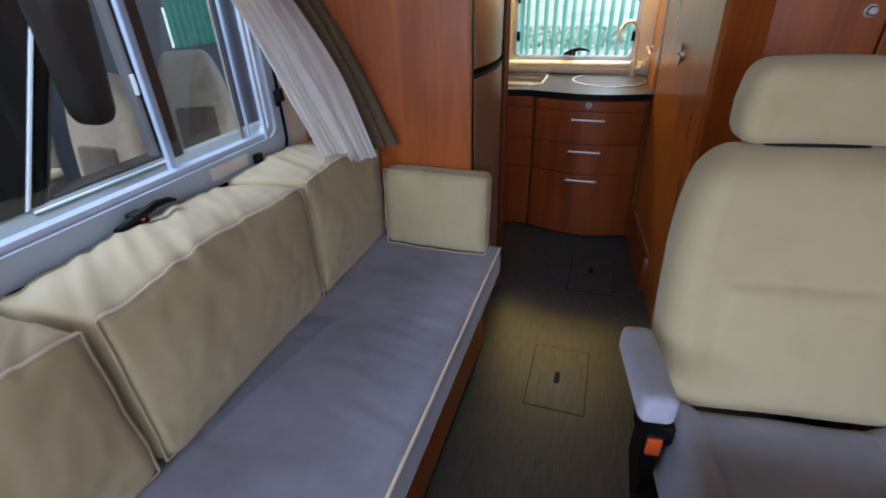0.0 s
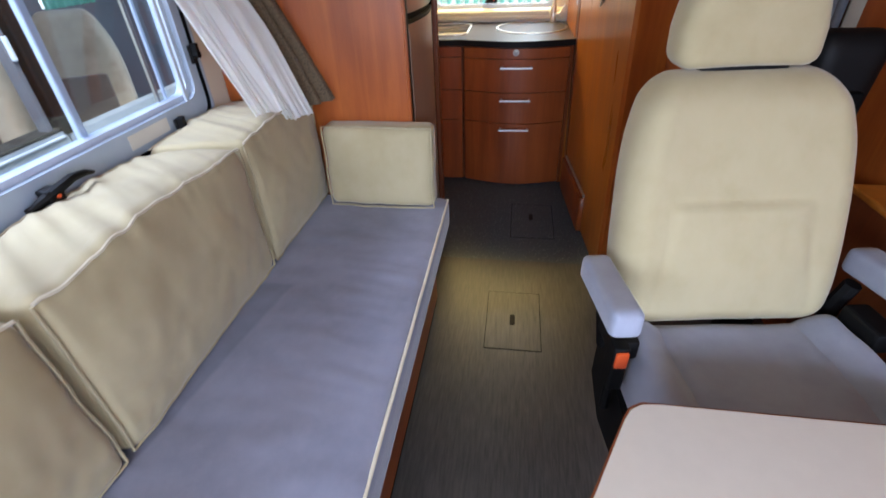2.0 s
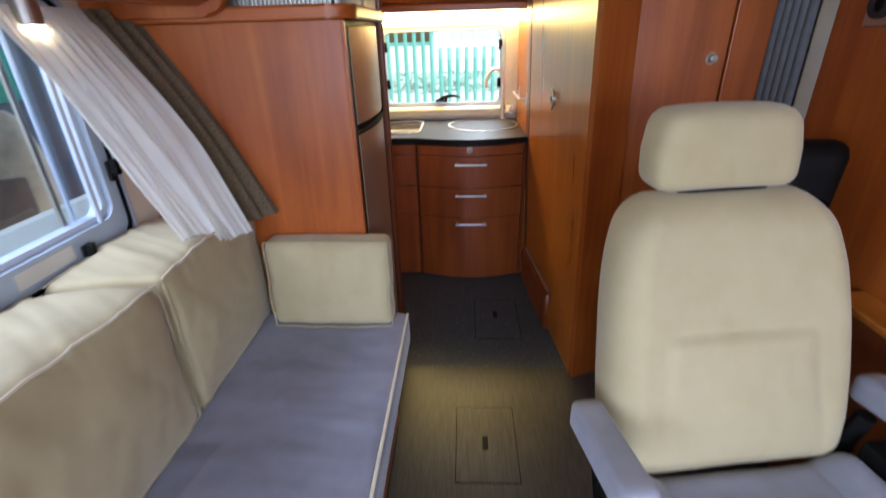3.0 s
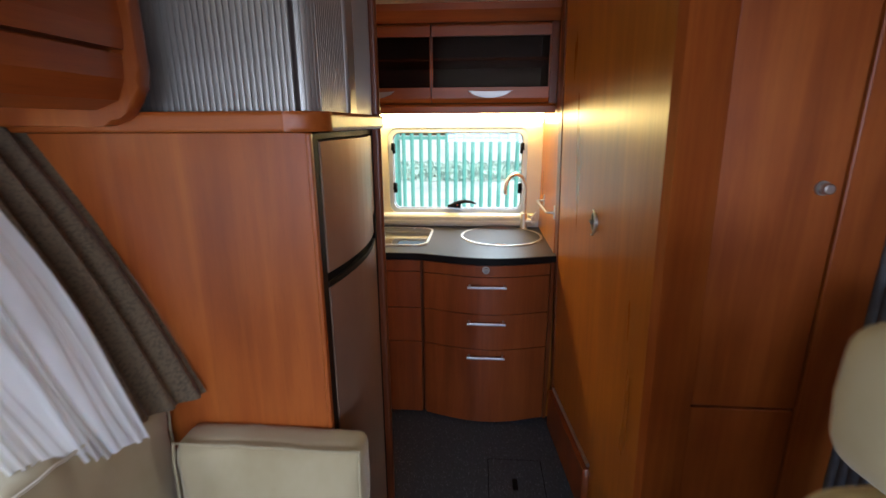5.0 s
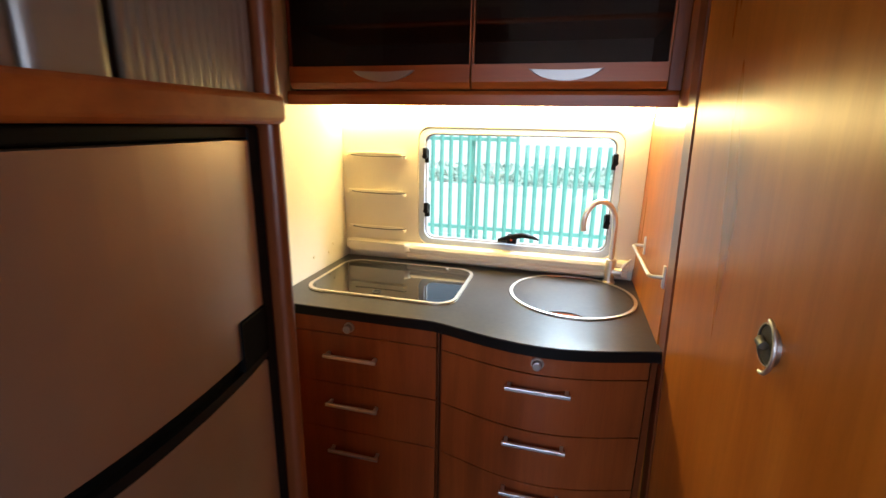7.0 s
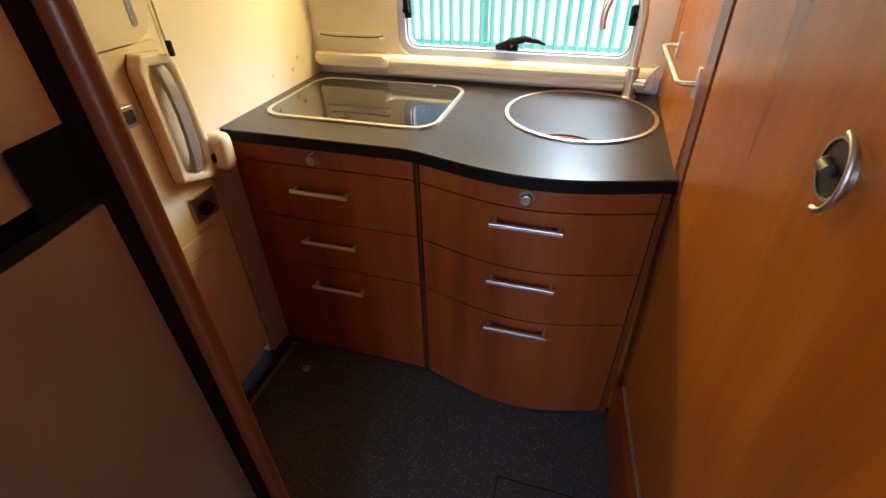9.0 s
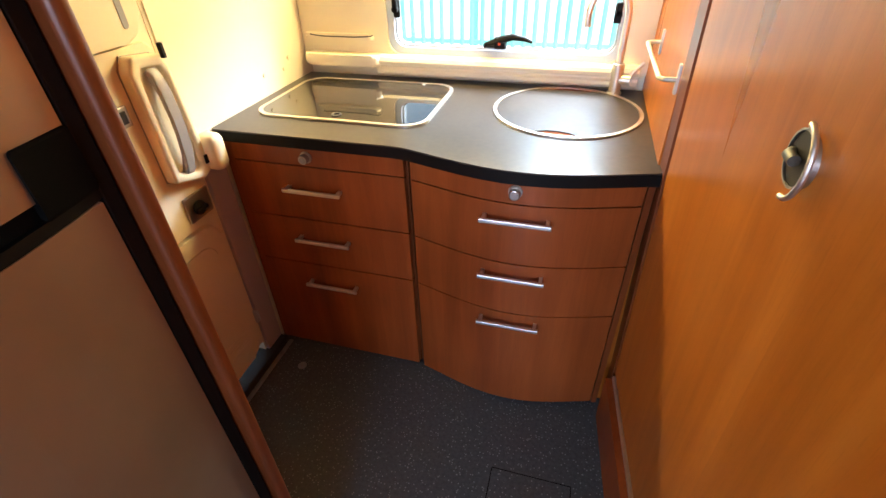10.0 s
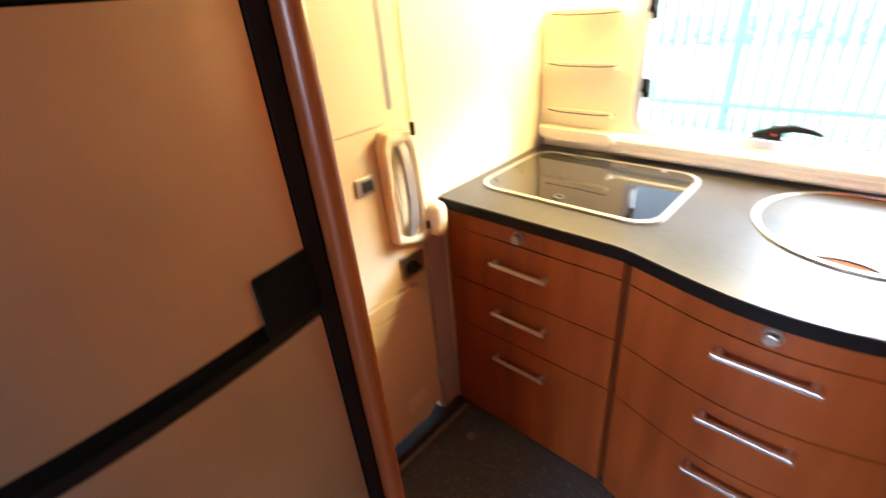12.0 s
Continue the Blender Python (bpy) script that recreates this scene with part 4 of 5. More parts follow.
for sx, sy, a in run:
    if sy > 2.447 or 2.178 < sy < 2.262:
        continue
    if slat2 is None:
        slat2 = part("slat", prism([(-0.0060, 0.0055), (-0.0048, 0.001), (0, 0.0), (0.0048, 0.001), (0.0060, 0.0055)], TZ0, TOP - 0.004, "z"), silver_slat, locker, "silver-grey tambour slat", local=True)
        s = slat2
    else:
        s = new("slat", slat2.data)
        s.parent = locker
    s.matrix_basis = ORIGIN[cab.name].inverted() @ pose(sx, sy, 0, 0, 0, a)

part("grip_profile", prism(rrect(FX - 0.012, FX + 0.014, 2.182, 2.252, 0.010), TZ0, TOP - 0.004, "z"), silver_slat, locker, "smooth silver tambour end profile")

fridge = thing("fridge", (0.0, 2.22, 0.1), "bronze-grey two-door fridge-freezer with black frame", "fridge")
FY0, FY1 = PANEL_Y + 0.015, 2.453


def bowed(y0, y1, z0, z1, bow, thick, x=FX, n=10):
    ys = [y0 + (y1 - y0) * i / n for i in range(n + 1)]

    def bx(y):
        u = (y - FY0) / (FY1 - FY0)
        return x + bow * math.sin(math.pi * u)
    return prism([(bx(y), y) for y in ys] + [(bx(y) - thick, y) for y in reversed(ys)], z0, z1, "z", 0.002, 1)


part("body", box(XL + 0.05, FX - 0.03, FY0, FY1, 0.10, 1.485), black_plastic, fridge, smooth=False)
part("frame", join(box(FX - 0.03, FX + 0.004, FY0, FY0 + 0.03, 0.10, 1.486, 0.003), box(FX - 0.03, FX + 0.004, FY1 - 0.022, FY1, 0.10, 1.486, 0.003), box(FX - 0.03, FX + 0.002, FY0, FY1, 1.472, 1.487, 0.002)), black_plastic, fridge, "black plastic frame")
for nm, z0, z1, lab in (("freezer_door", 1.196, 1.470, "bronze-grey freezer door"), ("fridge_door", 0.115, 1.162, "bronze-grey fridge door")):
    part(nm, bowed(FY0 + 0.032, FY1 - 0.024, z0, z1, 0.030, 0.03), fridge_mat, fridge, lab)
part("grip_strip", bowed(FY0 + 0.03, FY1 - 0.022, 1.163, 1.176, 0.030, 0.034), black_plastic, fridge, "black grip strip between the doors")
part("grip_gap", bowed(FY0 + 0.03, FY1 - 0.022, 1.176, 1.196, 0.018, 0.03), black_rubber, fridge)
part("grip_cup", join(prism([(FX - 0.01, 2.366), (FX + 0.019, 2.366), (FX + 0.008, FY1 - 0.022), (FX - 0.01, FY1 - 0.022)], 1.175, 1.246, "z", 0.004)), black_rubber, fridge, "black recessed door grip")

# ---- lounge: overhead locker ----
ov = thing("overhead_locker", (-0.2, 0.9, 1.53), "cherry-wood overhead locker with cream door panels", "locker")
OY0, OY1 = -0.9, PANEL_Y - 0.024
prof = [(XL + 0.002, 1.55), (-0.20, 1.532), (-0.09, 1.528), (-0.045, 1.545), (-0.028, 1.58), (-0.024, 1.62), (-0.05, 1.622), (-0.06, 2.02), (XL + 0.002, 2.02)]
part("carcass", prism(prof, OY0, OY1 - 0.03, "y", 0.003), wood_y, ov, "bowed cherry-wood underside")
for y0, y1 in ((-0.88, -0.02), (-0.01, 0.95), (0.96, OY1 - 0.03)):
    d = part("door", prism([(-0.05, 1.628), (-0.020, 1.628), (-0.016, 1.66), (-0.018, 1.732), (-0.05, 1.732)], y0, y1, "y", 0.002), wood_y, ov)
    part("panel", prism([(-0.05, 1.734), (-0.020, 1.734), (-0.030, 2.0), (-0.055, 2.0)], y0, y1, "y", 0.002), cream_plastic, d, "cream door panel")
    c = (y0 + y1) / 2 + 0.22
    part("handle", rbox(0.006, 0.105, 0.018, 0.006, (3, 14, 4), lambda p, c=c: Vector((p.x - 0.010 + 0.010 * math.cos(p.y / 0.105 * 1.4), p.y + c, p.z * (0.55 + 0.45 * math.cos(p.y / 0.105 * 1.4)) + 1.685))), satin_nickel, d, "satin bow handle")
endp = [(XL + 0.002, 1.50)] + [(-0.10 + 0.10 * math.sin(radians(a)), 1.60 - 0.10 * math.cos(radians(a))) for a in range(0, 91, 10)] + [(0.0, 2.02), (XL + 0.002, 2.02)]
part("end_frame", prism(endp, OY1 - 0.032, OY1, "y", 0.006, 2), wood_z, ov, "rounded end frame")

spot = thing("spot_lamp", (-0.355, 1.62, 1.535), "small round reading spot lamp glowing under the locker", "lamp")
part("housing", disc((-0.35, 1.625, 1.486), 0.026, 0.055, "z", 24, 0.005), satin_nickel, spot)
part("lens", rbox(0.021, 0.021, 0.012, 0.011, (6, 6, 4), lambda p: p + Vector((-0.35, 1.625, 1.480))), bulb_glow, spot, "glowing lamp lens")

# ---- curtains ----


def net(u, v):
    top = Vector((-0.372 + 0.005 * math.sin(u * 60), 1.545 + 0.27 * u, 1.528))
    bot = Vector((-0.135 + 0.105 * u + 0.006 * math.sin(u * 70 + 1), 1.625 + 0.145 * u + 0.005 * math.cos(u * 84), 0.928 + 0.014 * noise.noise(Vector((u * 7, 0, 0)))))
    p = top.lerp(bot, v ** 1.08)
    belly = math.sin(math.pi * v)
    fold = noise.noise(Vector((u * 9 + 0.6 * v, v * 1.2, 3))) + 0.22 * noise.noise(Vector((u * 20 + v, v * 2.0, 7)))
    p.x += 0.045 * belly * (0.3 + 0.7 * u) + 0.022 * belly * fold
    p.y += -0.012 * belly + 0.014 * belly * fold
    return p


def brown(u, v):
    top = Vector((-0.36 + 0.04 * u + 0.012 * math.sin(u * 20), 1.80 + 0.135 * u, 1.528))
    bot = Vector((-0.075 + 0.085 * u + 0.010 * math.sin(u * 18), 1.795 + 0.12 * u, 0.935))
    p = top.lerp(bot, v)
    b = math.sin(math.pi * v)
    p.x += 0.018 * b + 0.008 * b * math.sin(u * 17)
    return p


c1 = thing("net_curtain", (-0.2, 1.7, 0.93), "gathered white net curtain drawn to one side", "curtain")
part("cloth", sheet(net, 110, 34, 0.0012), net_mat, c1)
c2 = thing("curtain", (-0.2, 1.86, 0.93), "speckled brown side curtain behind the net", "curtain")
part("cloth", sheet(brown, 40, 24, 0.004), brown_cloth, c2)
c3 = thing("net_curtain", (-0.3, 0.62, 0.93), "gathered white net curtain drawn to one side", "curtain")


def net2(u, v):
    p = net(u, v)
    return Vector((-0.388 + 0.22 * (p.x + 0.372), 2.335 - p.y, p.z))


part("cloth", sheet(net2, 110, 34, 0.0012), net_mat, c3)

# ---- sofa ----
SX0, SX1, SZ = XL + 0.01, 0.405, 0.55
sofa = thing("sofa", (0.0, 1.0, 0), "long bench sofa with grey lilac seat and cherry base", "sofa")
part("base", join(box(SX0, 0.325, -0.55, PANEL_Y - 0.004, 0.0, 0.412), ), wood_y, sofa, "cherry-wood bench base", smooth=False)
part("front_panel", box(0.325, 0.338, -0.53, 0.70, 0.05, 0.36, 0.003), wood_y, sofa)
part("front_panel", box(0.325, 0.338, 0.73, PANEL_Y - 0.03, 0.05, 0.36, 0.003), wood_y, sofa)
part("latch_knob", disc((0.338, 1.30, 0.33), 0.016, 0.012, "x", 18, 0.003), satin_nickel, sofa)
part("skirting", box(0.325, 0.330, -0.55, PANEL_Y - 0.004, 0.0, 0.05), black_plastic, sofa)


def seat_fn(p):
    q = p + Vector(((SX0 + SX1) / 2, (PANEL_Y - 0.55) / 2 - 0.002, 0.485))
    e = max(0.0, p.z) / 0.065
    q.z += e * (0.010 * noise.noise(Vector((q.x * 3, q.y * 2.2, 1))) + 0.004 * noise.noise(Vector((q.x * 9, q.y * 16, 3))) + 0.0035 * max(0.0, noise.noise(Vector((q.x * 5, q.y * 34 + q.x * 7, 8)))) * max(0.0, min(1.0, (q.x + 0.05) / 0.25)))
    return q


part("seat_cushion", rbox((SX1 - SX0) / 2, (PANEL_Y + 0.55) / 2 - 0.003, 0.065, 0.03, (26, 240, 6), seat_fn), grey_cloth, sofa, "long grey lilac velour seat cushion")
part("piping", tube([(SX1 - 0.006, -0.52 + i * 0.0496, 0.542 + 0.003 * noise.noise(Vector((i * 0.4, 0, 0)))) for i in range(50)] + [(SX1 - 0.02, PANEL_Y - 0.022, 0.542)], 0.0045, 6), piping_cloth, sofa, "cream piping")


def back_cushion(y0, y1, label):
    """Wedge-like back cushion: upright front, soft wrinkled top that falls to the window."""
    c = thing("back_cushion", (-0.2, (y0 + y1) / 2, SZ), label, "cushion", "sofa back cushions")
    L = (y1 - y0) / 2
    my = (y0 + y1) / 2

    def fn(p):
        u, w = p.y / L, p.z / 0.205
        x = -0.235 + p.x
        front = 0.5 + 0.5 * p.x / 0.15
        x += front * (0.026 * (1 - w * w) * (1 - u ** 4) - 0.004)
        z = 0.752 + p.z
        y = my + p.y
        if w > 0:
            crease = noise.noise(Vector((x * 3, y * 24 + x * 14, 0.5))) + 0.45 * noise.noise(Vector((x * 5, y * 50 + x * 34, 6.5)))
            z += w * (0.012 * (1 - u * u) - 0.030 * (1 - front) + 0.0075 * crease * w + 0.008 * noise.noise(Vector((x * 9, y * 5, 2.5))))
            x += 0.004 * noise.noise(Vector((y * 14, p.z * 10, 4)))
        pull = noise.noise(Vector((y * 22 + p.z * 9, p.z * 26 - y * 8, 3.3)))
        x += front * (0.006 * noise.noise(Vector((y * 6, p.z * 8, 9))) + 0.0035 * pull * (abs(u) ** 2 + 0.5 * (1 - w)))
        z += 0.006 * noise.noise(Vector((y * 5, x * 5, 2)))
        x -= (1 - front) * 0.02
        return Vector((x, y + 0.006 * noise.noise(Vector((p.z * 8, x * 8, my))), z))

    part("pad", rbox(0.15, L - 0.002, 0.205, 0.030, (26, 120, 26), fn), cream_cloth, c)

    def pt(y, z):
        return fn(Vector((0.142, max(-L, min(L, y)), max(-0.203, min(0.203, z))))) + Vector((0.0045, 0, 0.0035))
    n = 44
    loop = [pt(-L + 0.012 + (2 * L - 0.024) * i / n, 0.197) for i in range(n + 1)]
    part("piping", tube(loop, 0.0036, 6), piping_cloth, c, "cream piping")
    rest = [pt(L - 0.008, 0.195 - 0.39 * i / 10) for i in range(11)]
    rest += [pt(L - 0.012 - (2 * L - 0.024) * i / n, -0.197) for i in range(n + 1)]
    rest += [pt(-L + 0.008, -0.195 + 0.39 * i / 10) for i in range(11)]
    part("piping", tube(rest, 0.0030, 6), seam_cloth, c)
    back = [fn(Vector((-0.140, -L + 0.014 + (2 * L - 0.028) * i / 40, 0.198))) + Vector((0, 0, 0.002)) for i in range(41)]
    part("piping", tube(back, 0.0028, 6), piping_cloth, c, "cream piping")
    return c


back_cushion(1.425, 1.915, "short cream velour back cushion with piping at the panel")
back_cushion(0.755, 1.415, "long cream velour back cushion with piping and creased top")
back_cushion(0.06, 0.745, "long cream velour back cushion with piping and creased top")
back_cushion(-0.55, 0.05, "long cream velour back cushion with piping and creased top")

end = thing("end_cushion", (0.16, 1.9, SZ), "square-edged cream velour cushion standing at the sofa's end", "cushion")


def end_fn(p):
    u, w = p.x / 0.205, p.z / 0.152
    y = 1.876 + p.y + (p.y / 0.046) * 0.022 * (1 - u * u) * (1 - w * w) + 0.003 * noise.noise(Vector((p.x * 30, p.z * 24, 8))) + 0.007 * noise.noise(Vector((p.x * 12, p.z * 10, 5)))
    return Vector((0.157 + p.x + 0.006 * noise.noise(Vector((p.z * 9, p.x * 6, 3))), y + 0.012 * (p.z / 0.152), 0.703 + p.z + 0.004 * noise.noise(Vector((p.x * 9, p.z * 7, 1)))))


part("pad", rbox(0.205, 0.046, 0.152, 0.030, (30, 8, 24), end_fn), cream_cloth, end)


def end_loop(y):
    out = []
    for k in range(72):
        a = 2 * math.pi * k / 72
        ca, sa = math.cos(a), math.sin(a)
        e = max(abs(ca), abs(sa))
        x, z = 0.198 * ca / e, 0.148 * sa / e
        out.append(end_fn(Vector((x * 0.995, y, z))) + Vector((0.004 * ca, -0.003, 0.004 * sa)))
    return out


part("piping", tube(end_loop(-0.040), 0.0030, 6, True), seam_cloth, end, "cream piping")

# ---- bathroom wall, wardrobe and side cabinet ----
A, B, C, D = (0.967, 3.36), (0.985, 2.60), (1.047, 2.235), (1.185, WARD_Y)
setting("wall_bathroom", prism([(0.956, 3.225), (0.956, YB), (1.02, YB), (1.02, 3.225)], 0, TOP, "z"), wood_door, "cherry-veneered wall beside the worktop", "wall")
bath = thing("door_2", (0.98, 2.95, 0.05), "cherry-wood bathroom door with a recessed half-moon handle", "door")
bath["kind"] = "structure"


def slab(p, q, z0, z1, t, push=0.0, bevel=0.002):
    d = Vector((q[0] - p[0], q[1] - p[1])).normalized()
    n = Vector((-d.y, d.x))
    if n.x < 0:
        n = -n
    a, b = Vector(p) - n * push, Vector(q) - n * push
    bm = prism([tuple(a), tuple(b), tuple(b + n * t), tuple(a + n * t)], z0, z1, "z", bevel, 1)
    for v in bm.verts:
        v.co.x += 0.025 * (1.2 - v.co.z)
    return bm


part("leaf", slab((0.959, 3.150), (1.0122, 2.5985), 0.228, 1.99, 0.03, 0.0, 0.0), wood_door, bath, "cherry-wood door leaf")
part("jamb", slab((0.953, 3.223), (0.956, 3.163), 0.0, TOP, 0.05, 0.0), wood_edge, bath, "dark cherry door post")
part("jamb_gap", slab((0.958, 3.163), (0.959, 3.151), 0.0, TOP, 0.03, -0.006), black_rubber, bath)
part("sill", slab((0.959, 3.150), (1.012, 2.60), 0.0, 0.205, 0.05, 0.026), wood_front, bath, "cherry step below the door")
part("sill_strip", slab((0.960, 3.145), (1.011, 2.61), 0.2055, 0.224, 0.03, 0.007), steel, bath, "pale metal sill strip")
HY, HZ = 2.694, 1.164
bowl = part("handle_bowl", ring(circle(HY, HZ, 0.035), circle(HY, HZ, 0.0320), 0.998, 1.009, "x"), satin_nickel, bath, "round nickel handle rim")
part("bowl_inside", disc((1.0005, HY, HZ), 0.0322, 0.003, "x", 30), plain("dark_bowl_metal", (0.035, 0.029, 0.024), 0.5, 0.3), bowl, "dark recessed bowl")
part("thumb_bar", tube([(0.9995, HY + 0.020, HZ), (0.993, HY + 0.012, HZ), (0.993, HY - 0.008, HZ)], 0.007, 14), plain("dull_grey_metal", (0.12, 0.11, 0.10), 0.45, 0.6), bowl, "thumb bar inside the bowl")
part("handle_ring", tube([(0.994, HY - 0.008 - 0.034 * math.sin(radians(a)), HZ + 0.044 * math.cos(radians(a))) for a in range(0, 181, 12)], 0.0036, 10), steel, bowl, "half-moon pull")

rail = thing("towel_rail", (0.94, 3.43, 1.08), "slim brushed steel grab rail on the wood wall", "rail")
part("bar", tube([(0.956, 3.61, 1.092), (0.925, 3.61, 1.092), (0.916, 3.60, 1.091), (0.916, 3.26, 1.091), (0.925, 3.25, 1.091), (0.956, 3.25, 1.091)], 0.0055, 10), steel, rail)
for y in (3.61, 3.25):
    part("plate", box(0.950, 0.957, y - 0.008, y + 0.008, 1.06, 1.125, 0.002), steel, rail)

setting("panel_bathroom", slab((1.0122, 2.5985), C, 0.0, TOP, 0.03, 0.0, 0.0), wood_door, "cherry-wood fixed panel beside the bathroom door", "wall")
setting("corner_panel", slab(C, (D[0], D[1] - 0.005), 0.0, TOP, 0.03), wood_z, "dark cherry corner panel", "wall")
ward = thing("wardrobe", (1.42, WARD_Y, 0), "cherry-wood wardrobe with a tall door and round knob", "wardrobe")
part("bead", prism(circle(D[0], D[1] - 0.004, 0.009, 12), 0.0, TOP, "z"), wood_door, ward, "pale cherry corner bead")
wd = part("door", join(box(1.20, 1.512, WARD_Y, WARD_Y + 0.022, 0.70, 1.99, 0.003)), wood_z, ward, "tall cherry-wood door")
part("lower_door", box(1.20, 1.512, WARD_Y, WARD_Y + 0.022, 0.05, 0.692, 0.003), wood_z, ward)
part("knob", join(disc((1.462, WARD_Y - 0.006, 1.34), 0.019, 0.006, "y", 20), disc((1.462, WARD_Y - 0.03, 1.34), 0.014, 0.024, "y", 20, 0.004)), satin_nickel, wd, "round nickel knob")
part("side_panel", box(1.518, 1.655, WARD_Y - 0.004, WARD_Y + 0.02, 0.0, TOP, 0.004), wood_z, ward)
part("carcass", box(1.19, 1.79, WARD_Y + 0.024, WARD_Y + 0.06, 0.0, TOP), wood_edge, ward, smooth=False)
blind = thing("pleated_blind", (1.72, WARD_Y, 0.7), "grey pleated partition folded against the wardrobe", "blind")
for i in range(5):
    x, y = 1.652 + i * 0.010, WARD_Y - 0.010 - i * 0.024
    part("pleat", prism([(x + 0.013 * math.cos(radians(a)), y + 0.016 * math.sin(radians(a))) for a in range(0, 360, 24)], 0.02, TOP, "z"), grey_pleat, blind)
setting("pillar_trim", prism([(XR - 0.026, WARD_Y - 0.125), (XR - 0.020, WARD_Y - 0.140), (XR - 0.002, WARD_Y - 0.162), (XR - 0.002, WARD_Y - 0.11), (XR - 0.020, WARD_Y - 0.11)], 0, TOP, "z"), plain("beige_pillar_trim", srgb("a39a8a"), 0.5), "beige plastic pillar trim", "trim")
vent = thing("air_vent", (XR, 1.96, 1.48), "square silver air vent with a round black nozzle", "vent")
part("plate", box(XR - 0.012, XR - 0.001, 1.905, 2.015, 1.43, 1.54, 0.005), satin_nickel, vent)
part("nozzle", ring([(1.960 + 0.036 * math.cos(i * math.pi / 14), 1.485 + 0.036 * math.sin(i * math.pi / 14)) for i in range(28)], [(1.960 + 0.02 * math.cos(i * math.pi / 14), 1.485 + 0.02 * math.sin(i * math.pi / 14)) for i in range(28)], XR - 0.026, XR - 0.01, "x"), dark_grey_plastic, vent, "dark round nozzle")
part("core", disc((XR - 0.02, 1.960, 1.485), 0.02, 0.008, "x", 20), black_plastic, vent)

con = thing("side_cabinet", (1.7, 1.5, 0), "low cherry-wood side cabinet behind the swivel seat", "cabinet")
part("top", box(1.632, XR - 0.002, 0.8, 1.70, 0.737, 0.760, 0.006), wood_door, con)
part("front", box(1.645, 1.661, 0.8, 1.695, 0.0, 0.737), wood_edge, con, smooth=False)

belt = thing("belt_tower", (1.50, 1.75, 0), "black plastic seat-belt tower standing behind the swivel seat", "belt tower")
part("column", rbox(0.10, 0.05, 0.28, 0.045, (10, 6, 14), lambda p: Vector((p.x * (0.84 + 0.14 * p.z / 0.28) + 1.525 + 0.06 * p.z, p.y + 1.80 + 0.06 * p.z, p.z + 0.88))), black_plastic, belt, "rounded dark tower top")
part("slot", box(1.47, 1.58, 1.735, 1.765, 0.965, 1.01, 0.004), black_rubber, belt)
part("foot", box(1.47, 1.585, 1.76, 1.83, 0.0, 0.64, 0.008), black_plastic, belt)

# ---- swivel seat ----
seat = thing("swivel_seat", (1.197, 1.10, 0), "cream velour swivel captain's seat with grey seat and armrests", "seat", turn=8)


def pad(parent, name, half, r, n, fn, mat, label=""):
    return part(name, rbox(*half, r, n, fn), mat, parent, label, local=True)


def back_fn(p):
    u, w = p.x / 0.268, p.z / 0.285
    x = p.x * (1.0 - 0.05 * (w + 0.3) - 0.20 * max(0, w) ** 3 - 0.12 * max(0, -w) ** 4)
    f = 0.5 - 0.5 * p.y / 0.07
    y = p.y - f * (0.030 * abs(u) ** 2.2 * (1 - 0.5 * w * w) + 0.024 * math.exp(-((w + 0.42) / 0.42) ** 2) * (1 - u * u))
    line = p.z - 0.030 - 0.010 * u * u
    wide = 1 - min(1, abs(u) / 0.62) ** 8
    crease = math.exp(-(line / 0.008) ** 2) * wide
    seam = math.exp(-((abs(p.x) - 0.152 - 0.05 * max(0, -w)) / 0.008) ** 2) * min(1, max(0, -line / 0.03))
    step = math.exp(min(0, line) / 0.16) / (1 + math.exp(max(-40, min(40, line / 0.005))))
    worn = noise.noise(Vector((p.x * 6, p.z * 5, 1))) + 0.4 * noise.noise(Vector((p.x * 22, p.z * 16, 4)))
    y += f * (-0.013 * step * wide + 0.007 * crease + 0.002 * seam + 0.005 * worn)
    z = p.z + 0.85
    return Vector((x, y + 0.215 + 0.30 * (z - 0.56), z))


bk = pad(seat, "backrest", (0.268, 0.075, 0.285), 0.068, (84, 8, 90), back_fn, cream_cloth, "cream velour backrest")


def head_fn(p):
    u, w = p.x / 0.157, p.z / 0.082
    x = p.x * (1 - 0.10 * max(0, w))
    return Vector((x, p.y * (1 + 0.1 * (1 - u * u)) + 0.42 + 0.12 * p.z, p.z + 1.222 - 0.006 * u * u))


pad(seat, "headrest", (0.157, 0.058, 0.082), 0.038, (18, 6, 12), head_fn, cream_cloth, "cream velour headrest")
pad(seat, "headrest_gap", (0.10, 0.03, 0.02), 0.012, (6, 4, 4), lambda p: p + Vector((0, 0.405, 1.137)), black_plastic)


def cush_fn(p):
    u, v = p.x / 0.268, p.y / 0.26
    ridge = 0.040 / (1 + math.exp(-(abs(u) - 0.70) / 0.06)) - 0.008 * math.exp(-((abs(u) - 0.64) / 0.04) ** 2)
    z = p.z + 0.520 + (ridge + 0.012 * noise.noise(Vector((p.x * 5, p.y * 5, 2))) + 0.004 * noise.noise(Vector((p.x * 18, p.y * 18, 6)))) * max(0.0, p.z) / 0.07
    x = p.x * (1 - 0.10 * max(0, -v) ** 2)
    return Vector((x, p.y - 0.10, z - 0.02 * max(0, -v) ** 3))


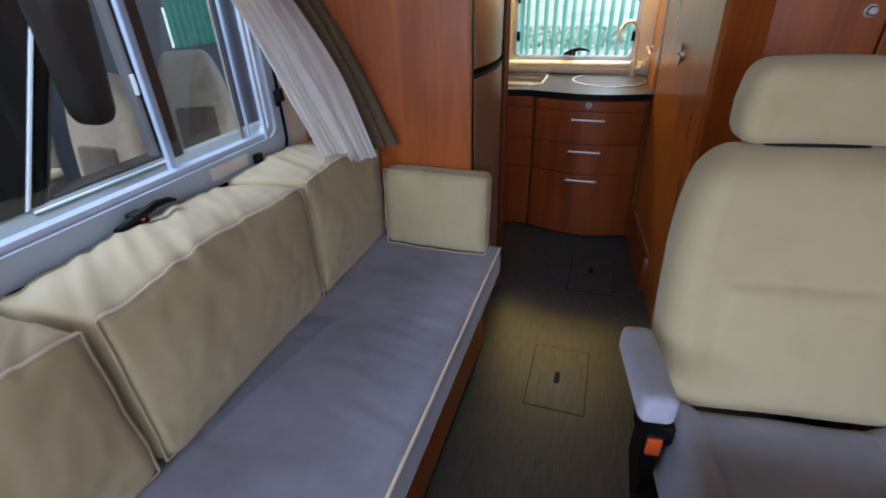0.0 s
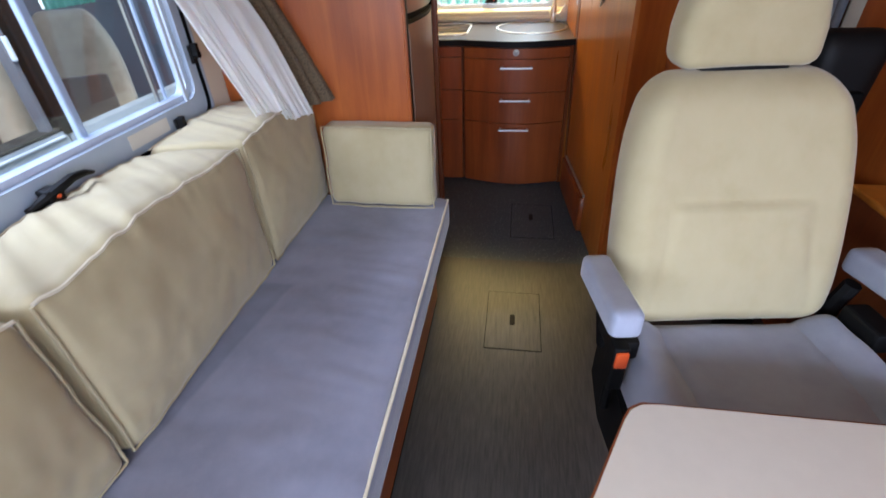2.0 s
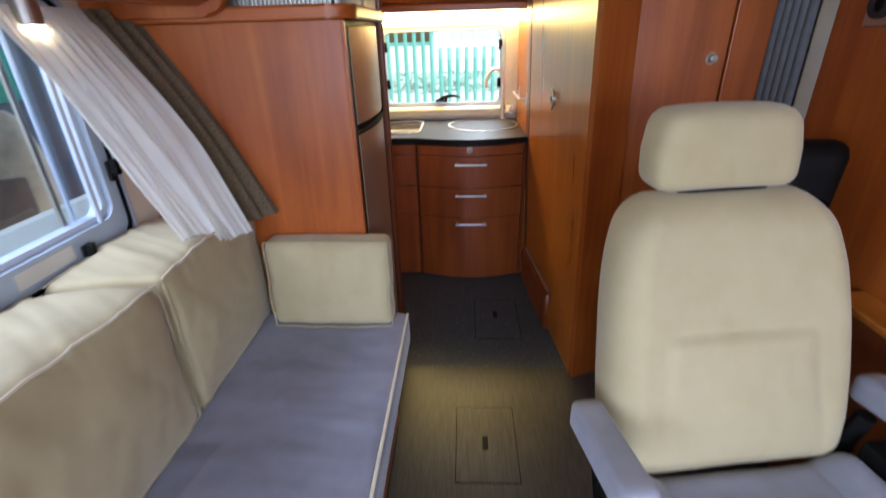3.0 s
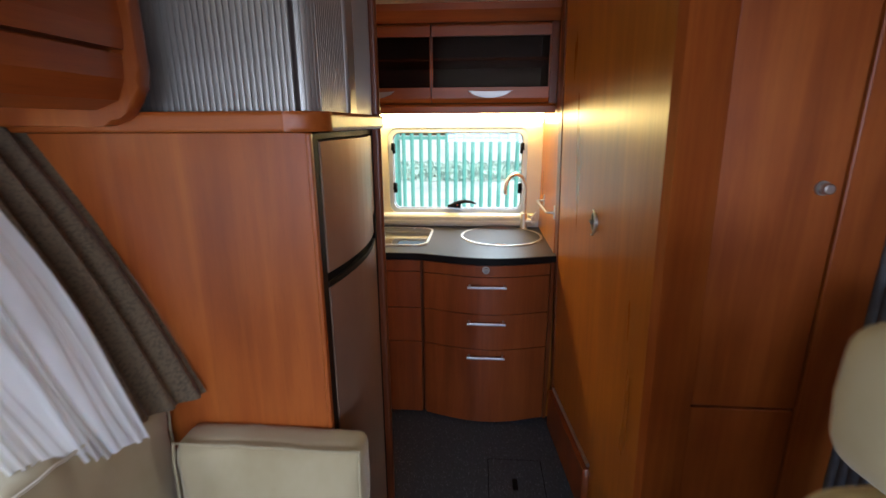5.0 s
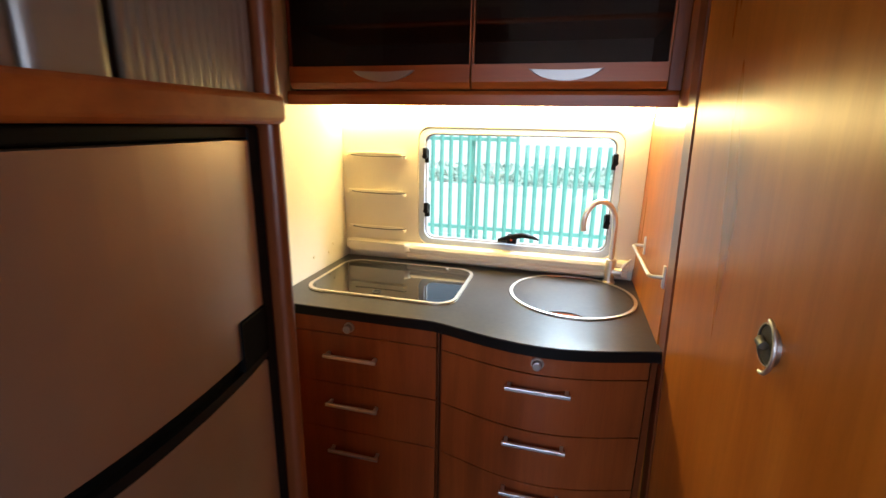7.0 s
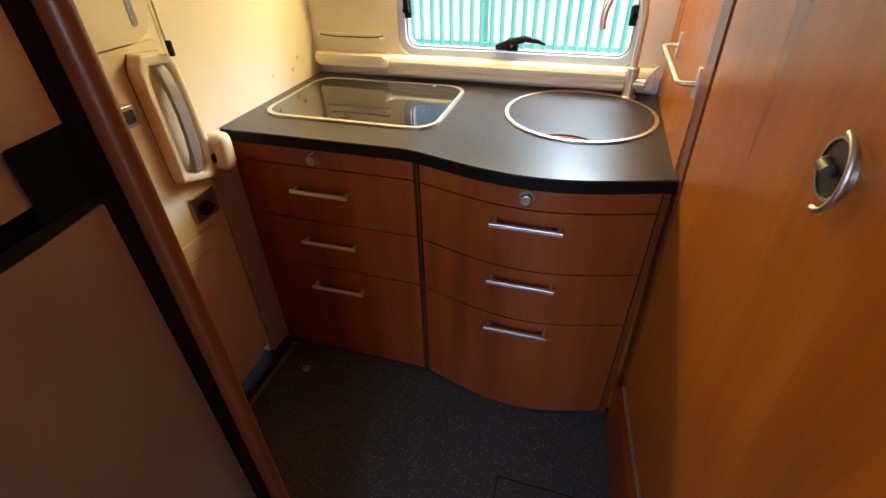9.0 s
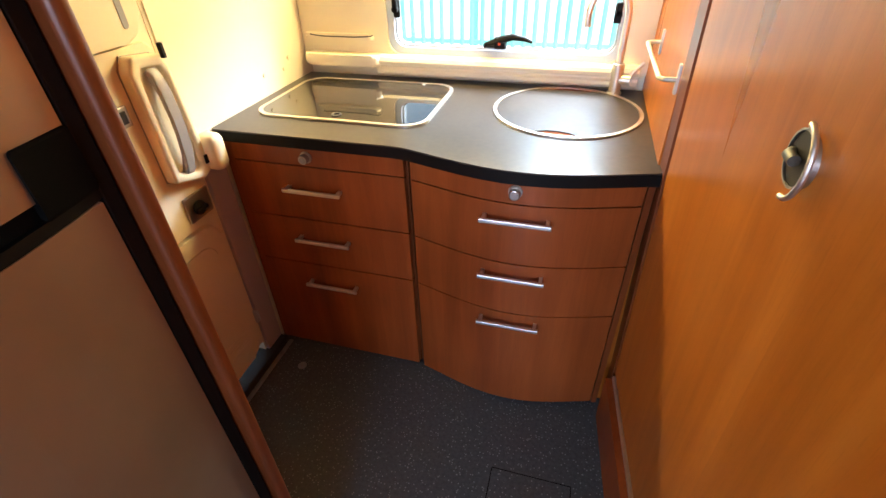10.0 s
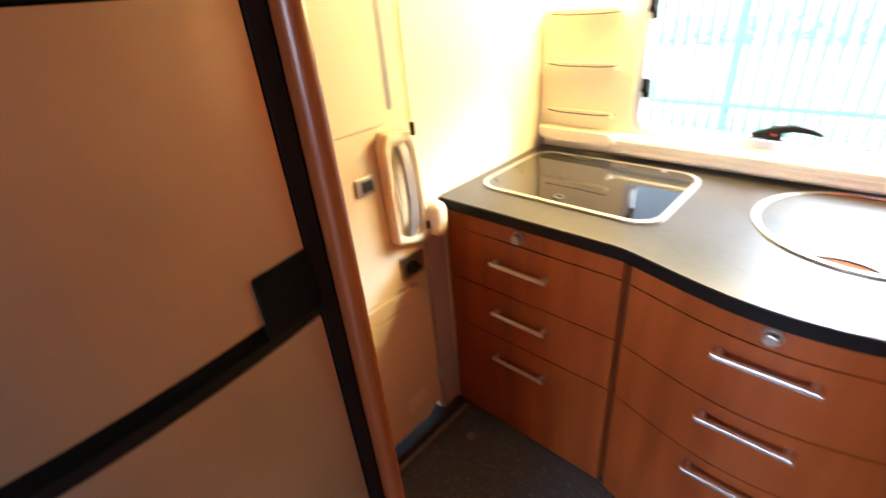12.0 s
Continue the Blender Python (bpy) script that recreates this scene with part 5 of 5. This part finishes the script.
# Uses the paler armrest velour, which puts the cushion's brighter light into its colour.
pad(seat, "seat_cushion", (0.268, 0.26, 0.07), 0.045, (48, 44, 8), cush_fn, arm_cloth, "grey lilac velour seat cushion")
pad(seat, "seat_shell", (0.235, 0.235, 0.03), 0.02, (8, 8, 4), lambda p: p + Vector((0, -0.08, 0.375)), black_plastic, "black seat pan")
for s in (-1, 1):
    a = pad(seat, "armrest", (0.034, 0.125, 0.034), 0.017, (8, 16, 6), lambda p, s=s: Vector((p.x + s * 0.317, p.y + 0.095, p.z + 0.736 - 0.09 * p.y)), arm_cloth, "pale grey velour armrest")
    part("bracket", join(tube([(s * 0.295, 0.17, 0.68), (s * 0.282, 0.18, 0.60), (s * 0.270, 0.17, 0.50)], 0.020, 8), box(s * 0.285 - 0.03, s * 0.285 + 0.03, 0.02, 0.13, 0.60, 0.655, 0.008)), black_plastic, a, "black bracket", local=True)
    part("side_cover", prism([(0.20, 0.36), (0.20, 0.50), (0.12, 0.545), (0.02, 0.47), (-0.30, 0.40), (-0.30, 0.30), (0.10, 0.28)], s * 0.262 - 0.014, s * 0.262 + 0.014, "x", 0.004), black_plastic, seat, "black plastic seat side cover", local=True)
bu = part("belt_buckle", join(box(-0.318, -0.282, 0.0, 0.05, 0.52, 0.655, 0.006), tube([(-0.30, 0.03, 0.53), (-0.29, 0.05, 0.40)], 0.012, 8)), black_plastic, seat, "black belt buckle", local=True)
part("release_button", box(-0.314, -0.286, -0.006, 0.012, 0.600, 0.645, 0.003), orange_plastic, bu, "orange release button", local=True)
part("seat_rail", join(box(-0.19, -0.15, -0.26, 0.22, 0.30, 0.345, 0.005), box(0.15, 0.19, -0.26, 0.22, 0.30, 0.345, 0.005)), dark_grey_plastic, seat, local=True)
part("pedestal", join(box(-0.17, 0.17, -0.17, 0.17, 0.0, 0.27, 0.02), box(-0.2, 0.2, -0.2, 0.2, 0.27, 0.30, 0.006)), dark_grey_plastic, seat, "dark grey pedestal", local=True)

# ---- table ----
table = thing("table", (1.2, 0.55, 0), "pale beige laminate table with red-brown edge", "table")
TZ = 0.70


def table_outline(grow=0.0):
    left = [(0.93, 0.886), (0.895, 0.885), (0.872, 0.872), (0.858, 0.848), (0.789, 0.705), (0.761, 0.665), (0.742, 0.58), (0.737, 0.45), (0.745, 0.30), (0.78, 0.18), (0.86, 0.11)]
    pts = left + [(1.62, 0.08), (1.68, 0.10), (1.70, 0.16), (1.70, 0.80), (1.68, 0.86), (1.62, 0.886)]
    mid = Vector((1.2, 0.5))
    return [tuple(Vector(p) + (Vector(p) - mid).normalized() * grow) for p in pts]


part("tabletop", prism(table_outline(), TZ - 0.024, TZ, "z", 0.002), table_top_mat, table, "pale beige laminate top")
part("edge_band", ring(table_outline(0.004), table_outline(0.0005), TZ - 0.025, TZ - 0.001), wood_edge, table, "red-brown edge band")
part("leg", join(tube([(1.25, 0.5, 0.0), (1.25, 0.5, TZ - 0.03)], 0.035, 20), disc((1.25, 0.5, 0.0), 0.12, 0.012, "z", 30, 0.004), disc((1.25, 0.5, TZ - 0.045), 0.10, 0.02, "z", 24, 0.004)), satin_nickel, table, "round metal table leg")

# ---- floor hatches ----


def hatch(x0, x1, y0, y1, sx, sy, mat, label):
    h = thing("floor_hatch", ((x0 + x1) / 2, (y0 + y1) / 2, 0), label, "floor hatch", "floor hatches")
    part("lid", box(x0 + 0.002, x1 - 0.002, y0 + 0.002, y1 - 0.002, 0.0, 0.002, 0.0006), mat, h)
    part("joint", ring(rrect(x0 - 0.001, x1 + 0.001, y0 - 0.001, y1 + 0.001, 0.004), rrect(x0 + 0.002, x1 - 0.002, y0 + 0.002, y1 - 0.002, 0.003), 0.0, 0.0012), black_rubber, h, "dark joint")
    part("finger_slot", prism(rrect(sx - 0.011, sx + 0.011, sy - 0.032, sy + 0.032, 0.006), 0.0, 0.004, "z", 0.001), black_plastic, h, "black finger slot")


hatch(0.565, 0.798, 1.655, 2.018, 0.678, 1.83, streak_mat, "square floor hatch with a black finger slot")
hatch(0.655, 0.895, 2.50, 2.88, 0.769, 2.727, vinyl_mat, "square floor hatch with a black finger slot")
